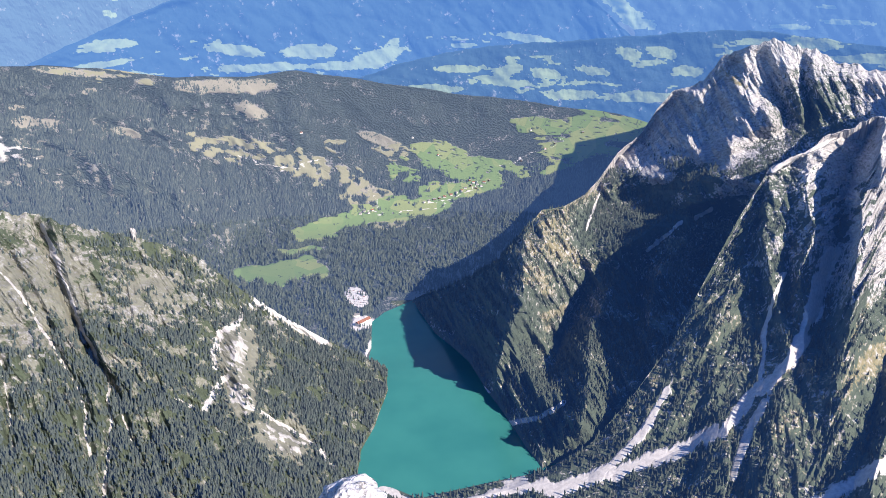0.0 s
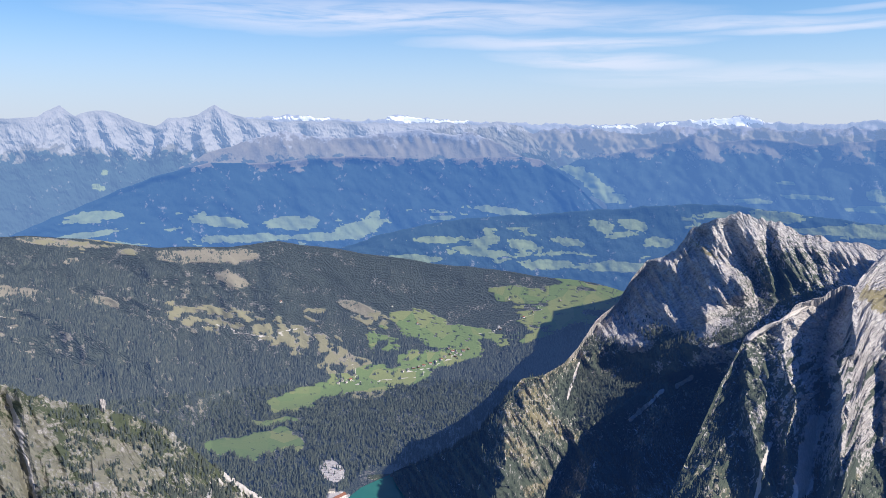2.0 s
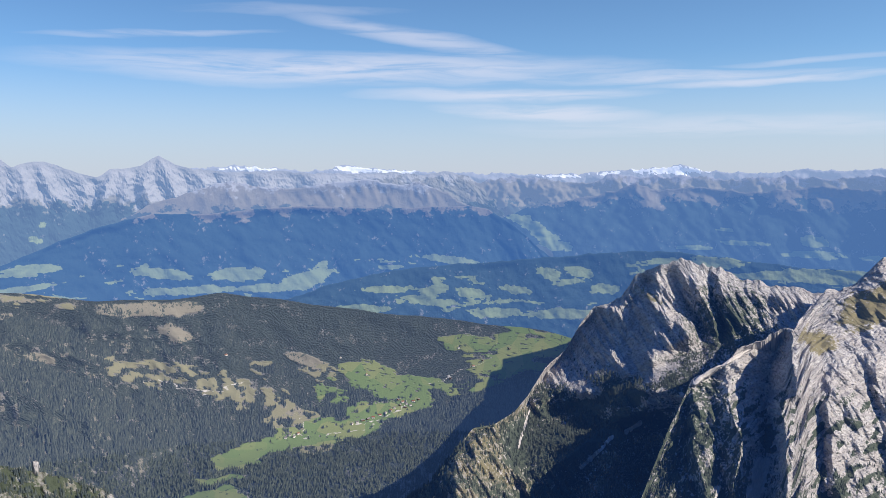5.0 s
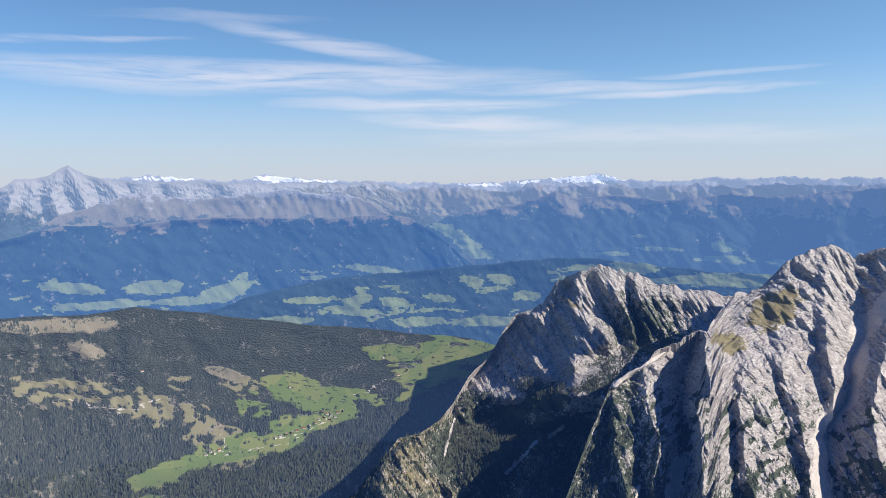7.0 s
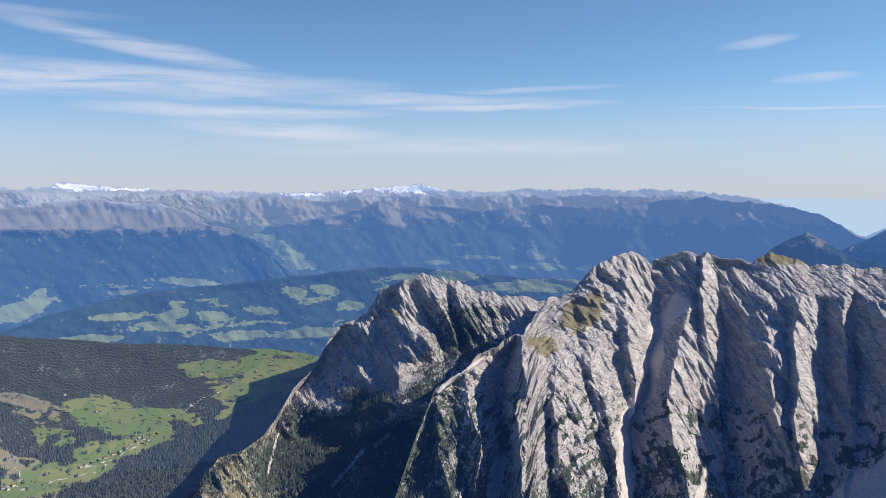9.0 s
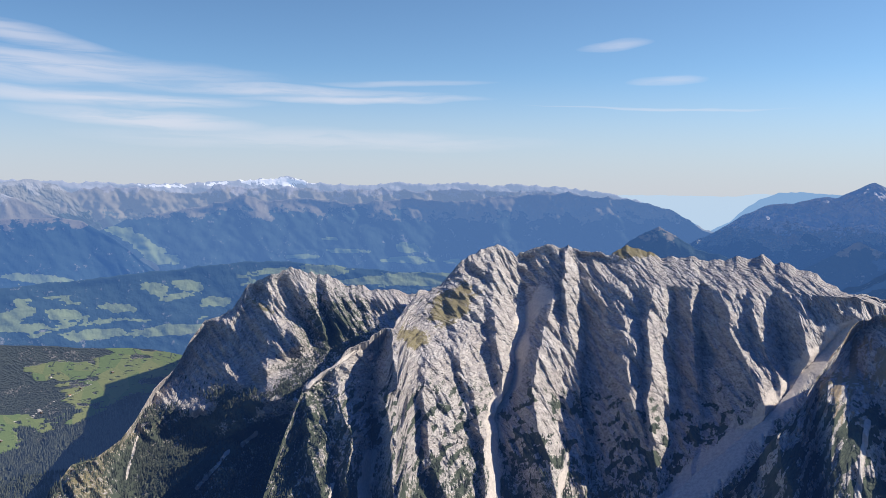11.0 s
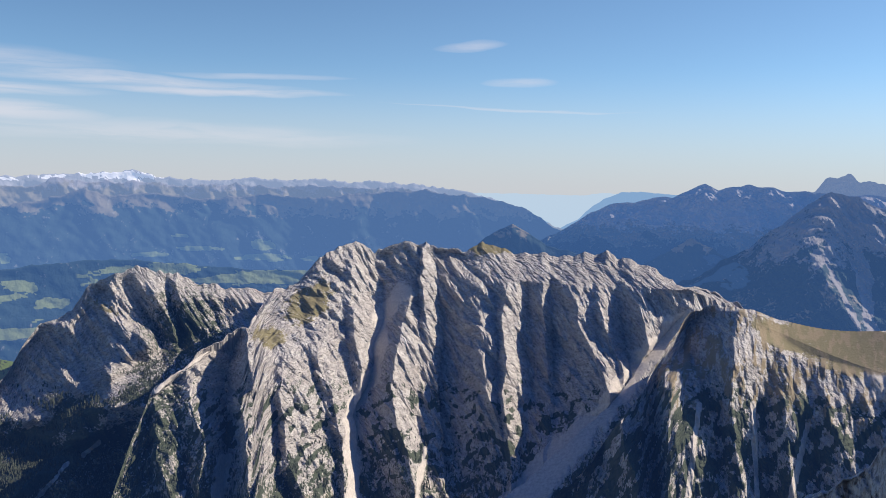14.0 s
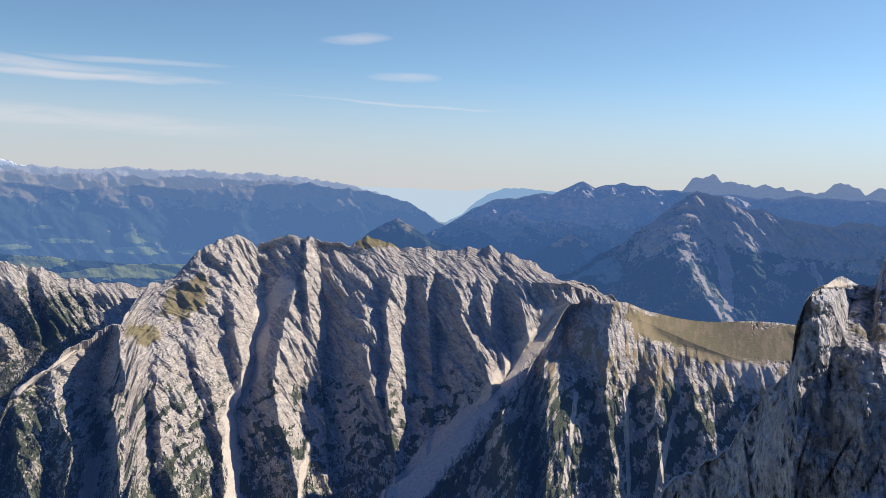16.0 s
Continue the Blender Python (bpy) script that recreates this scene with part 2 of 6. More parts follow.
# ---- terrain ----
def g_noise(x, y, seed):
    """Gradient noise in the plane, about -0.7..0.7."""
    xi, yi = np.floor(x).astype(np.int64), np.floor(y).astype(np.int64)
    fx, fy = x - xi, y - yi
    ux, uy = fx * fx * fx * (fx * (fx * 6 - 15) + 10), fy * fy * fy * (fy * (fy * 6 - 15) + 10)

    def corner(ix, iy, dx, dy):
        h = (ix * 374761393 + iy * 668265263 + seed * 1442695041) & 0x7FFFFFFF
        h = ((h ^ (h >> 13)) * 1274126177) & 0x7FFFFFFF
        a = ((h ^ (h >> 16)) & 0xFFFF) * (2 * np.pi / 65536)
        return np.cos(a) * dx + np.sin(a) * dy

    a = corner(xi, yi, fx, fy) * (1 - ux) + corner(xi + 1, yi, fx - 1, fy) * ux
    b = corner(xi, yi + 1, fx, fy - 1) * (1 - ux) + corner(xi + 1, yi + 1, fx - 1, fy - 1) * ux
    return a * (1 - uy) + b * uy


def fbm(x, y, seed, octaves=5, gain=0.5):
    total, amp = 0, 1.0
    for o in range(octaves):
        total = total + amp * g_noise(x * 2 ** o, y * 2 ** o, seed + 17 * o)
        amp *= gain
    return total


def ridged(x, y, seed, octaves=5, gain=0.5):
    """Sharp crests at 1, hollows towards 0."""
    total, amp, norm = 0, 1.0, 0
    for o in range(octaves):
        total = total + amp * (1 - np.abs(g_noise(x * 2 ** o, y * 2 ** o, seed + 31 * o)) * 2.2)
        norm, amp = norm + amp, amp * gain
    return total / norm


def clip01(v):
    return np.clip(v, 0, 1)


def step01(v, lo, hi):
    t = clip01((v - lo) / (hi - lo))
    return t * t * (3 - 2 * t)


NEAR, SPAN = 3600.0, 200.0


def drawn_in(d):
    """Beyond 3.6 km distances are drawn in, each thing shrunk alike, so that ranges 60 km off stand within the 5 km that the camera sees."""
    return np.where(d < NEAR, d, NEAR + SPAN * np.log1p(np.maximum(d - NEAR, 0) / SPAN))


def to_world(az, el, d):
    """A place by its bearing, height angle (degrees) and level distance from the eye."""
    a = np.radians(az)
    return np.stack([np.sin(a) * d, np.cos(a) * d, EYE + d * np.tan(np.radians(el))], -1)


def lake_distance(el):
    return EYE / math.tan(radians(-el))


def streak(az, el, line, width):
    """1 on a line of (bearing, height angle) points, falling to 0 at width degrees off."""
    best = np.full(az.shape, 9.0)
    for (a0, e0), (a1, e1) in zip(line, line[1:]):
        da, de = a1 - a0, e1 - e0
        t = clip01(((az - a0) * da + (el - e0) * de) / (da * da + de * de))
        best = np.minimum(best, np.hypot(az - a0 - t * da, el - e0 - t * de))
    return clip01(1 - best / width)


def blob(az, el, a, e, ra, re, tilt=0.0):
    """1 in the middle of an oval patch, 0.5 at its edge."""
    dx, dy = az - a, el - e - tilt * (az - a)
    return clip01(1 - 0.5 * np.hypot(dx / ra, dy / re))


def rib(az, el, line, width, left=1.25, right=0.75):
    """A buttress (tent across, fading at its ends) along a line that runs down."""
    es = [e for _, e in line][::-1]
    mid = np.interp(el, es, [a for a, _ in line][::-1])
    ends = step01(el, es[0] - 2.0, es[0] + 0.5) * (1 - step01(el, es[-1] - 0.4, es[-1] + 0.5))
    off = (az - mid) / width
    return clip01(1 - np.where(off > 0, off / right, -off / left)) * ends


LAYERS = {}
ATTRS = ("grass", "dry", "pine", "meadow", "scree", "snow")


def mesh_from(name, co, faces, mat, attrs, smooth):
    mesh = bpy.data.meshes.new(name)
    mesh.vertices.add(len(co))
    mesh.vertices.foreach_set("co", co.reshape(-1).astype(np.float32))
    mesh.loops.add(faces.size)
    mesh.loops.foreach_set("vertex_index", faces.reshape(-1).astype(np.int32))
    mesh.polygons.add(len(faces))
    mesh.polygons.foreach_set("loop_start", np.arange(0, faces.size, faces.shape[1], dtype=np.int32))
    mesh.update(calc_edges=True)
    mesh.polygons.foreach_set("use_smooth", np.full(len(faces), smooth))
    for k, v in attrs.items():
        mesh.attributes.new(k, "FLOAT", "POINT").data.foreach_set("value", v.astype(np.float32))
    mesh.materials.append(mat)
    return new(name, mesh)


PART_NAMES = (("scree", "scree_slope", "pale loose scree"), ("meadow", "meadow", "mown green meadow"), ("grass", "grass_slope", "olive alpine grass"), ("snow", "snowfield", "white snowfield"))


def patches(mask):
    """A number for each connected patch of a mask, -1 outside."""
    ids = np.where(mask, np.arange(mask.size).reshape(mask.shape), -1)
    if not mask.any():
        return ids
    big = mask.size
    work = np.where(mask, ids, big)
    while True:
        nxt = work.copy()
        for axis in (0, 1):
            for turn in (False, True):
                a = np.flip(nxt, axis) if turn else nxt
                a = np.swapaxes(a, 0, axis)
                m = np.swapaxes(np.flip(mask, axis) if turn else mask, 0, axis)
                for r in range(1, len(a)):
                    a[r] = np.where(m[r], np.minimum(a[r], np.where(m[r - 1], a[r - 1], big)), big)
        if (nxt == work).all():
            return np.where(mask, work, -1)
        work = nxt


def grid_object(name, P, mat, attrs, split=False, smooth=True):
    """A mesh over a grid of places; where split, each kind of open ground becomes a part of its own."""
    rows, cols = P.shape[:2]
    idx = np.arange(rows * cols).reshape(rows, cols)
    quads = np.stack([idx[:-1, :-1], idx[:-1, 1:], idx[1:, 1:], idx[1:, :-1]], -1).reshape(-1, 4)
    co = P.reshape(-1, 3)
    flat = {k: np.broadcast_to(v, (rows, cols)).reshape(-1) for k, v in attrs.items()}
    kind = np.zeros(len(quads), dtype=int)
    if split:
        for n, (key, _, _) in enumerate(PART_NAMES, 1):
            kind[(flat[key][quads].mean(1) > (0.83 if key == "grass" else 0.5)) & (kind == 0)] = n
    pieces = [(0, None)]
    for n in range(1, 5):
        ids = patches((kind == n).reshape(rows - 1, cols - 1)).reshape(-1)
        names, sizes = np.unique(ids[ids >= 0], return_counts=True)
        large = [k for k, c in sorted(zip(names, sizes), key=lambda q: -q[1])[:24] if c >= 90]
        pieces += [(n, ids == k) for k in large]
        kind[(kind == n) & ~np.isin(ids, large)] = 0
    made = None
    for n, mine in pieces:
        some = quads[kind == 0 if mine is None else mine]
        used, inverse = np.unique(some, return_inverse=True)
        ob = mesh_from(PART_NAMES[n - 1][1] if n else name, co[used], inverse.reshape(-1, 4), mat, {k: v[used] for k, v in flat.items()}, smooth)
        if n:
            ob.parent = made
            tagged(ob, PART_NAMES[n - 1][2])
        else:
            made = ob
    return made


def along(curve, k, azs, round_from=None):
    """A curve's height angle (k 1) or distance (k 2) at each bearing, its corners rounded off past one bearing."""
    xs, ys = [c[0] for c in curve], [c[k] for c in curve]
    plain_ = np.interp(azs, xs, ys)
    if round_from is None:
        return plain_
    soft_ = sum(np.interp(azs + o, xs, ys) for o in (-1.6, -0.8, 0.0, 0.8, 1.6)) / 5
    return plain_ + (soft_ - plain_) * step01(azs, round_from, round_from + 2)


def terrain(name, key, mat, az0, az1, step, curves, rows, relief, cover, label, category, kind="", back=((60, 0.5), (300, 0.6), (900, 0.6)), grow=1.0, smooth=False, level=(), round_from=None, fine=None):
    """A mountainside between curves of (bearing, height angle, distance), crest first, with its far side behind the crest."""
    azs = np.arange(az0, az1 + step / 2, step)
    if fine:  # wider steps outside the stretch that is seen well
        azs = np.concatenate([np.arange(az0, fine[0], 0.13), np.arange(fine[0], fine[1], step), np.arange(fine[1], az1 + 0.1, 0.13)])
    E, Dm = [], []
    for n, (top, low) in enumerate(zip(curves, curves[1:])):
        (ea, da), (eb, db) = [(along(cv, 1, azs, round_from), along(cv, 2, azs, round_from)) for cv in (top, low)]
        for i in range(rows[n] + (n == len(curves) - 2)):
            f = i / rows[n]
            E.append(ea + (eb - ea) * f)
            if n in level:  # an even slope between two heights
                za, zb = EYE + da * np.tan(np.radians(ea)), EYE + db * np.tan(np.radians(eb))
                Dm.append((EYE - za - (zb - za) * f) / np.tan(np.radians(-E[-1])))
            else:
                Dm.append(da + (db - da) * f ** grow)
    E, Dm = np.array(E), np.array(Dm)
    A = np.broadcast_to(azs, E.shape)
    V = np.linspace(0, 1, len(E))[:, None] * np.ones_like(E)
    s, up = np.radians(A) * Dm.mean(), Dm * np.tan(np.radians(E))
    w = -np.vstack([0 * up[:1], np.cumsum(np.hypot(np.diff(up, axis=0), np.diff(Dm, axis=0)), 0)])
    near, lift = relief(A, E, V, s, w, Dm)
    E, shrunk = E + lift, drawn_in(Dm) / Dm
    true, Dm = Dm, (Dm - near) * shrunk if Dm.max() < NEAR else drawn_in(Dm) - near * shrunk
    attrs = cover(A, E, V, s, w, true)
    # the far side
    bE, bD = [], []
    for out, slope in back[::-1]:
        out = out * shrunk[0]
        out = out * (0.7 + 0.6 * clip01(0.5 + fbm(s[0] / 200, s[0] * 0 + slope, 5, 3)))
        d = Dm[0] + out
        z = Dm[0] * np.tan(np.radians(E[0])) - out * slope
        bE.append(np.degrees(np.arctan2(z, d)))
        bD.append(d)
    EE, DD = np.vstack([bE, E]), np.vstack([bD, Dm])
    P = to_world(np.broadcast_to(azs, EE.shape), EE, DD)
    full = {k: np.vstack([np.repeat(v[:1], len(back), 0), v]) for k, v in ((k, np.broadcast_to(attrs.get(k, 0.0), E.shape)) for k in ATTRS)}
    full.update({k: np.vstack([np.repeat(v[:1], len(back), 0), v]) for k, v in (("across", s), ("down", w))})
    ob = tagged(grid_object(name, P, mat, full, True, smooth), label, category, kind=kind)
    LAYERS[key] = dict(az=azs, el=E, d=Dm, k=shrunk, attrs={k: v[len(back):] for k, v in full.items()}, ob=ob)
    return ob


def on_layer(key, az, el):
    """The place on a layer that is seen at a bearing and height angle, and how much it is drawn in there."""
    L = LAYERS[key]
    j = int(np.argmin(np.abs(L["az"] - az)))
    i = int(np.argmin(np.abs(L["el"][:, j] - el)))
    return Vector(to_world(az, float(L["el"][i, j]), float(L["d"][i, j]))), float(L["k"][i, j])


def facets(x, y, seed, turn=0.0):
    """Flat facets on a lattice of triangles, 0..1, with sharp creases between them."""
    c, k = math.cos(turn), math.sin(turn)
    x, y = x * c - y * k, x * k + y * c
    t = (x + y) * 0.3660254
    xi, yi = np.floor(x + t), np.floor(y + t)
    fx, fy = x + t - xi, y + t - yi
    xi, yi = xi.astype(np.int64), yi.astype(np.int64)

    def value(ix, iy):
        h = (ix * 374761393 + iy * 668265263 + seed * 1442695041) & 0x7FFFFFFF
        h = ((h ^ (h >> 13)) * 1274126177) & 0x7FFFFFFF
        return ((h ^ (h >> 16)) & 0xFFFF) / 65536

    v0, v1 = value(xi, yi), value(xi + 1, yi + 1)
    side = np.where(fx > fy, value(xi + 1, yi), value(xi, yi + 1))
    hi, lo = np.maximum(fx, fy), np.minimum(fx, fy)
    return v0 + (side - v0) * hi + (v1 - side) * lo


def saw(u, v, seed):
    """Ribs side by side with flat flanks, sharp crests and V-shaped gullies, 0..1; each rib has its own width, height and lean."""
    def chance(i, k):
        h = (i * 374761393 + (seed + k) * 1442695041) & 0x7FFFFFFF
        h = ((h ^ (h >> 13)) * 1274126177) & 0x7FFFFFFF
        return ((h ^ (h >> 16)) & 0xFFFF) / 65536

    def gully(i):
        return i + 0.6 * (chance(i, 0) - 0.5)

    i = np.floor(u).astype(np.int64)
    i = np.where(u < gully(i), i - 1, np.where(u >= gully(i + 1), i + 1, i))
    lo, hi = gully(i), gully(i + 1)
    f, top = (u - lo) / (hi - lo), 0.3 + 0.4 * chance(i, 1)
    tall = (0.4 + 0.6 * chance(i, 2)) * (0.55 + 0.9 * np.abs(facets(v + 9.7 * i, i * 3.3 + 0 * v, seed + 5) - 0.25)) * (hi - lo)
    return np.where(f < top, f / top, (1 - f) / (1 - top)) * tall


def blocks(u, v, seed):
    """Broken steps: rectangular blocks, each at a depth of its own, 0..1."""
    i = np.floor(u).astype(np.int64)
    j = np.floor(v + 0.37 * (i % 5) + 0.21 * (i % 3)).astype(np.int64)
    h = (i * 374761393 + j * 668265263 + seed * 1442695041) & 0x7FFFFFFF
    h = ((h ^ (h >> 13)) * 1274126177) & 0x7FFFFFFF
    return ((h ^ (h >> 16)) & 0xFFFF) / 65536


def crag_relief(A, E, V, s, w, amp, lam, seed, lean=0.25, slab=-1.1, bed=1.0):
    """Sharp ribs and gullies that run down the wall, at four sizes, cut by slanting beds."""
    u = s + lean * w + 0.8 * lam * (facets(s / (lam * 2.4), w / (lam * 2.2), seed + 3, 0.3) - 0.5)
    out = 0.40 * amp * saw(u / (lam * 1.25), w / (lam * 4), seed)
    u = u + 0.24 * lam * (facets(s / (lam * 0.8), w / (lam * 1.1), seed + 4, 0.2) - 0.5) + 0.1 * w
    out = out + 0.40 * amp * saw(u / (lam * 0.5), w / (lam * 3), seed + 11)
    u = u + 0.08 * lam * (facets(s / (lam * 0.3), w / (lam * 0.5), seed + 6, 0.2) - 0.5) - 0.2 * w
    out = out + 0.27 * amp * saw(u / (lam * 0.21), w / (lam * 1.8), seed + 13)
    u = u + 0.03 * lam * (facets(s / (lam * 0.14), w / (lam * 0.25), seed + 8) - 0.5) + 0.15 * w
    out = out + 0.15 * amp * saw(u / (lam * 0.095), w / (lam * 1.0), seed + 15)
    out = out + 0.07 * amp * blocks(u / (lam * 0.17), w / (lam * 1.1), seed + 31) + 0.035 * amp * blocks(u / (lam * 0.07), w / (lam * 0.45), seed + 33)
    c, k = math.cos(slab), math.sin(slab)
    p, q = s * c + w * k, w * c - s * k
    q = q + 0.12 * lam * (facets(s / lam, w / lam, seed + 22) - 0.5)
    out = out + 0.42 * bed * amp * (facets(q / (lam * 0.42), p / (lam * 2.2), seed + 24) - 0.5)
    out = out + 0.14 * bed * amp * (facets(q / (lam * 0.13), p / (lam * 0.9), seed + 26) - 0.5)
    return out - 0.64 * amp + 0.035 * amp * (facets(s / (lam * 0.07), w / (lam * 0.12), seed + 28, 0.3) - 0.5)


def network(A, E, lines):
    """Crests and gullies as lines of (bearing, height angle, metres towards the eye), in order from left to right, with straight flanks
    between them. A line that meets the next one ends in it."""
    at, val = [], []
    for line in lines:
        es, az, v = [[p[k] for p in line][::-1] for k in (1, 0, 2)]
        at.append(np.interp(E, es, az))
        val.append(np.interp(E, es, v))
    for i in range(len(at) - 2, -1, -1):
        at[i] = np.minimum(at[i], at[i + 1] - 1e-3)
    out = np.where(A < at[0], val[0], val[-1])
    for i in range(len(at) - 1):
        f = (A - at[i]) / (at[i + 1] - at[i])
        out = np.where((f >= 0) & (f < 1), val[i] + (val[i + 1] - val[i]) * f, out)
    return out


def spurs(u, v, seed, wide=0.75, long=0.9):
    """Many short buttresses with straight sharp crests that start, end and run into one another, 0..1; each has its own height, place and flanks."""
    ui, vi = np.floor(u).astype(np.int64), np.floor(v).astype(np.int64)
    best = np.zeros_like(u)
    for di in (-1, 0, 1):
        for dj in (-1, 0, 1):
            i, j = ui + di, vi + dj
            h = (i * 374761393 + j * 668265263 + seed * 1442695041) & 0x7FFFFFFF
            h = ((h ^ (h >> 13)) * 1274126177) & 0x7FFFFFFF
            h = h ^ (h >> 16)
            r = [((h >> b) & 0x7F) / 127 for b in (0, 7, 14, 21)]
            du, dv = u - i - r[0], v - j - r[1]
            du = du + 0.35 * (r[3] - 0.5) * dv
            flank = np.where(du > 0, du * (0.7 + 1.1 * r[3]), -du * (1.8 - 1.1 * r[3]))
            best = np.maximum(best, 0.45 + 0.55 * r[2] - flank * wide - np.abs(dv) * long * np.where(dv > 0, 1.0, 0.55))
    return best


def slabs(s, w, amp, lam, seed, lean=0.4):
    """Rock that breaks along steep slanting planes, at four sizes, stronger and weaker by patches."""
    strong = 0.35 + 0.9 * clip01(0.5 + 1.2 * fbm(s / (3.2 * lam), w / (4.0 * lam), seed + 40, 3))
    u = s + lean * w + 0.25 * lam * (facets(s / (2.6 * lam), w / (4 * lam), seed + 1) - 0.5)
    out = 0.55 * spurs(u / lam, w / (lam * 4.5), seed) * strong
    u = s + (lean + 0.1) * w
    out = out + 0.48 * spurs(u / (lam * 0.44), w / (lam * 2.6), seed + 11)
    u = s + (lean - 0.12) * w + 0.05 * lam * (facets(s / (0.5 * lam), w / (0.8 * lam), seed + 3) - 0.5)
    out = out + 0.3 * spurs(u / (lam * 0.2), w / (lam * 1.2), seed + 13) * (1.4 - 0.5 * strong)
    out = out + 0.07 * spurs((s + (lean + 0.05) * w) / (lam * 0.1), w / (lam * 0.5), seed + 15)
    q = w - 0.55 * s
    out = out + 0.10 * facets(q / (lam * 0.3), s / (lam * 0.9), seed + 17) * strong
    return amp * (out - 0.66)


def bent(A, E, s, w, seed, by=0.3):
    """Bearings and heights bent in straight pieces, so that drawn lines zigzag as gullies do."""
    def wave(a, b, k):
        return 1.0 * (facets(a / 210, b / 190, k) - 0.5) + 0.5 * (facets(a / 80, b / 70, k + 1, 0.5) - 0.5) + 0.2 * (facets(a / 28, b / 26, k + 2, 0.9) - 0.5)
    return A + by * 1.5 * wave(s, w, seed), E + by * 1.5 * wave(s, w, seed + 50)


def water_fade(E, Dm, low=0, high=45):
    z = EYE + Dm * np.tan(np.radians(E))
    return step01(z, low, high)


def L_(e):
    return lake_distance(e)


# ---- the mountain on the lake's far side of the gorge: ribbed limestone wall ----
# crests and gullies of the wall
W_NET_1 = [[(47.5, -14.3, 0), (45.6, -19.2, 10), (45.8, -24.7, 10), (47.5, -29.9, 0), (48.9, -33.5, 0)],
           [(48.1, -14.3, -30), (48.6, -20.0, -55), (49.9, -24.1, -60), (50.1, -27.1, -50), (49.0, -31.2, -30)],
           [(48.7, -14.2, 20), (48.9, -18.8, 20), (49.8, -21.8, 20), (51.1, -23.9, -20), (52.2, -26.7, -30)],
           [(50.1, -13.7, -30), (50.6, -17.0, -50), (50.5, -19.7, -60), (51.3, -23.1, -70), (52.4, -26.7, -40)],
           [(51.2, -13.9, 0), (52.0, -18.4, 30), (51.6, -20.7, 20), (52.8, -23.4, -30), (52.8, -26.6, -40)],
           [(54.5, -11.2, -80), (53.7, -13.3, -120), (53.5, -17.4, -150), (53.6, -21.9, -140), (53.0, -25.8, -60), (50.4, -30.2, -20)]]
W_NET_2 = [[(55.1, -9.3, 20), (55.2, -10.5, 60), (55.4, -14.5, 110), (54.5, -15.1, 110), (54.8, -17.2, 110), (55.2, -21.7, 90), (55.5, -24.5, 60), (55.4, -27.5, 50), (57.1, -31.6, 0)],
           [(56.8, -9.3, 10), (56.8, -14.5, 60), (57.2, -17.3, 25), (57.4, -20.0, 10), (58.1, -21.9, 0)],
           [(57.4, -9.3, 10), (57.4, -14.6, 75), (57.8, -17.3, 60), (58.2, -20.0, 50), (59.1, -21.9, 30)],
           [(59.0, -9.4, 0), (59.6, -12.6, 30), (60.5, -15.8, 0), (61.5, -18.6, -30), (61.7, -22.0, -40)],
           [(59.6, -9.4, 5), (60.2, -12.6, 45), (61.3, -15.8, 25), (62.1, -18.6, 0), (62.3, -22.0, -20)]]
W_NET_3 = [[(62.0, -8.6, 0), (62.3, -10.2, -20), (62.5, -13.4, -20), (63.0, -15.8, -50), (63.0, -17.4, -60), (63.7, -22.0, -70)],
           [(62.6, -7.7, 15), (62.9, -10.2, 25), (63.1, -12.6, 10), (63.4, -15.1, -40), (63.2, -17.4, -60), (64.1, -22.1, -80)],
           [(64.7, -5.6, -20), (65.0, -7.7, -70), (65.0, -9.8, -90), (64.3, -11.8, -90), (63.8, -14.2, -90), (62.8, -16.6, -80), (63.4, -19.0, -80), (65.1, -22.1, -80)],
           [(67.2, -6.8, -10), (66.3, -10.6, 10), (65.9, -12.6, 45), (65.7, -14.6, 55), (66.2, -17.4, 45), (67.7, -21.7, 20)]]
W_NET_4 = [[(67.5, -7.7, -15), (67.7, -10.1, -25), (67.9, -13.0, -30), (67.5, -17.4, -35), (68.5, -22.0, -40)],
           [(67.7, -6.4, 25), (68.2, -9.7, 15), (68.7, -11.8, -20), (69.3, -15.0, -50), (69.9, -22.0, -60)],
           [(68.8, -6.4, -30), (69.4, -9.3, -60), (69.3, -12.6, -80), (69.1, -15.0, -95), (69.4, -18.9, -100), (70.3, -22.0, -90)],
           [(72.3, -5.5, 10), (72.0, -10.0, 40), (72.5, -12.9, 50), (73.1, -15.3, 40), (73.6, -17.0, 10), (74.1, -19.9, -40)],
           [(73.1, -5.9, 5), (73.2, -9.2, 15), (73.5, -12.8, 20), (73.9, -15.6, 10), (73.9, -17.6, 0), (74.3, -20.3, -45)]]
W_NET_5 = [[(74.0, -6.2, 25), (73.6, -9.2, 60), (74.1, -12.4, 70), (74.1, -14.8, 60), (74.2, -17.2, 40), (74.7, -19.9, -20)],
           [(75.4, -6.6, -20), (75.7, -11.5, -45), (76.2, -14.3, -60), (75.7, -17.5, -60), (75.0, -21.8, -60)],
           [(76.6, -7.0, 5), (77.0, -10.7, 0), (77.3, -12.7, -20), (77.3, -16.6, -50)],
           [(77.2, -7.0, -20), (77.7, -12.2, -50), (77.6, -17.0, -60)],
           [(79.1, -6.5, 30), (79.5, -9.7, 40), (80.4, -11.7, 45), (81.5, -14.0, 15), (82.2, -15.9, -50)],
           [(80.2, -6.8, 5), (80.7, -10.0, 10), (82.1, -12.0, 0), (82.5, -14.3, -40)]]
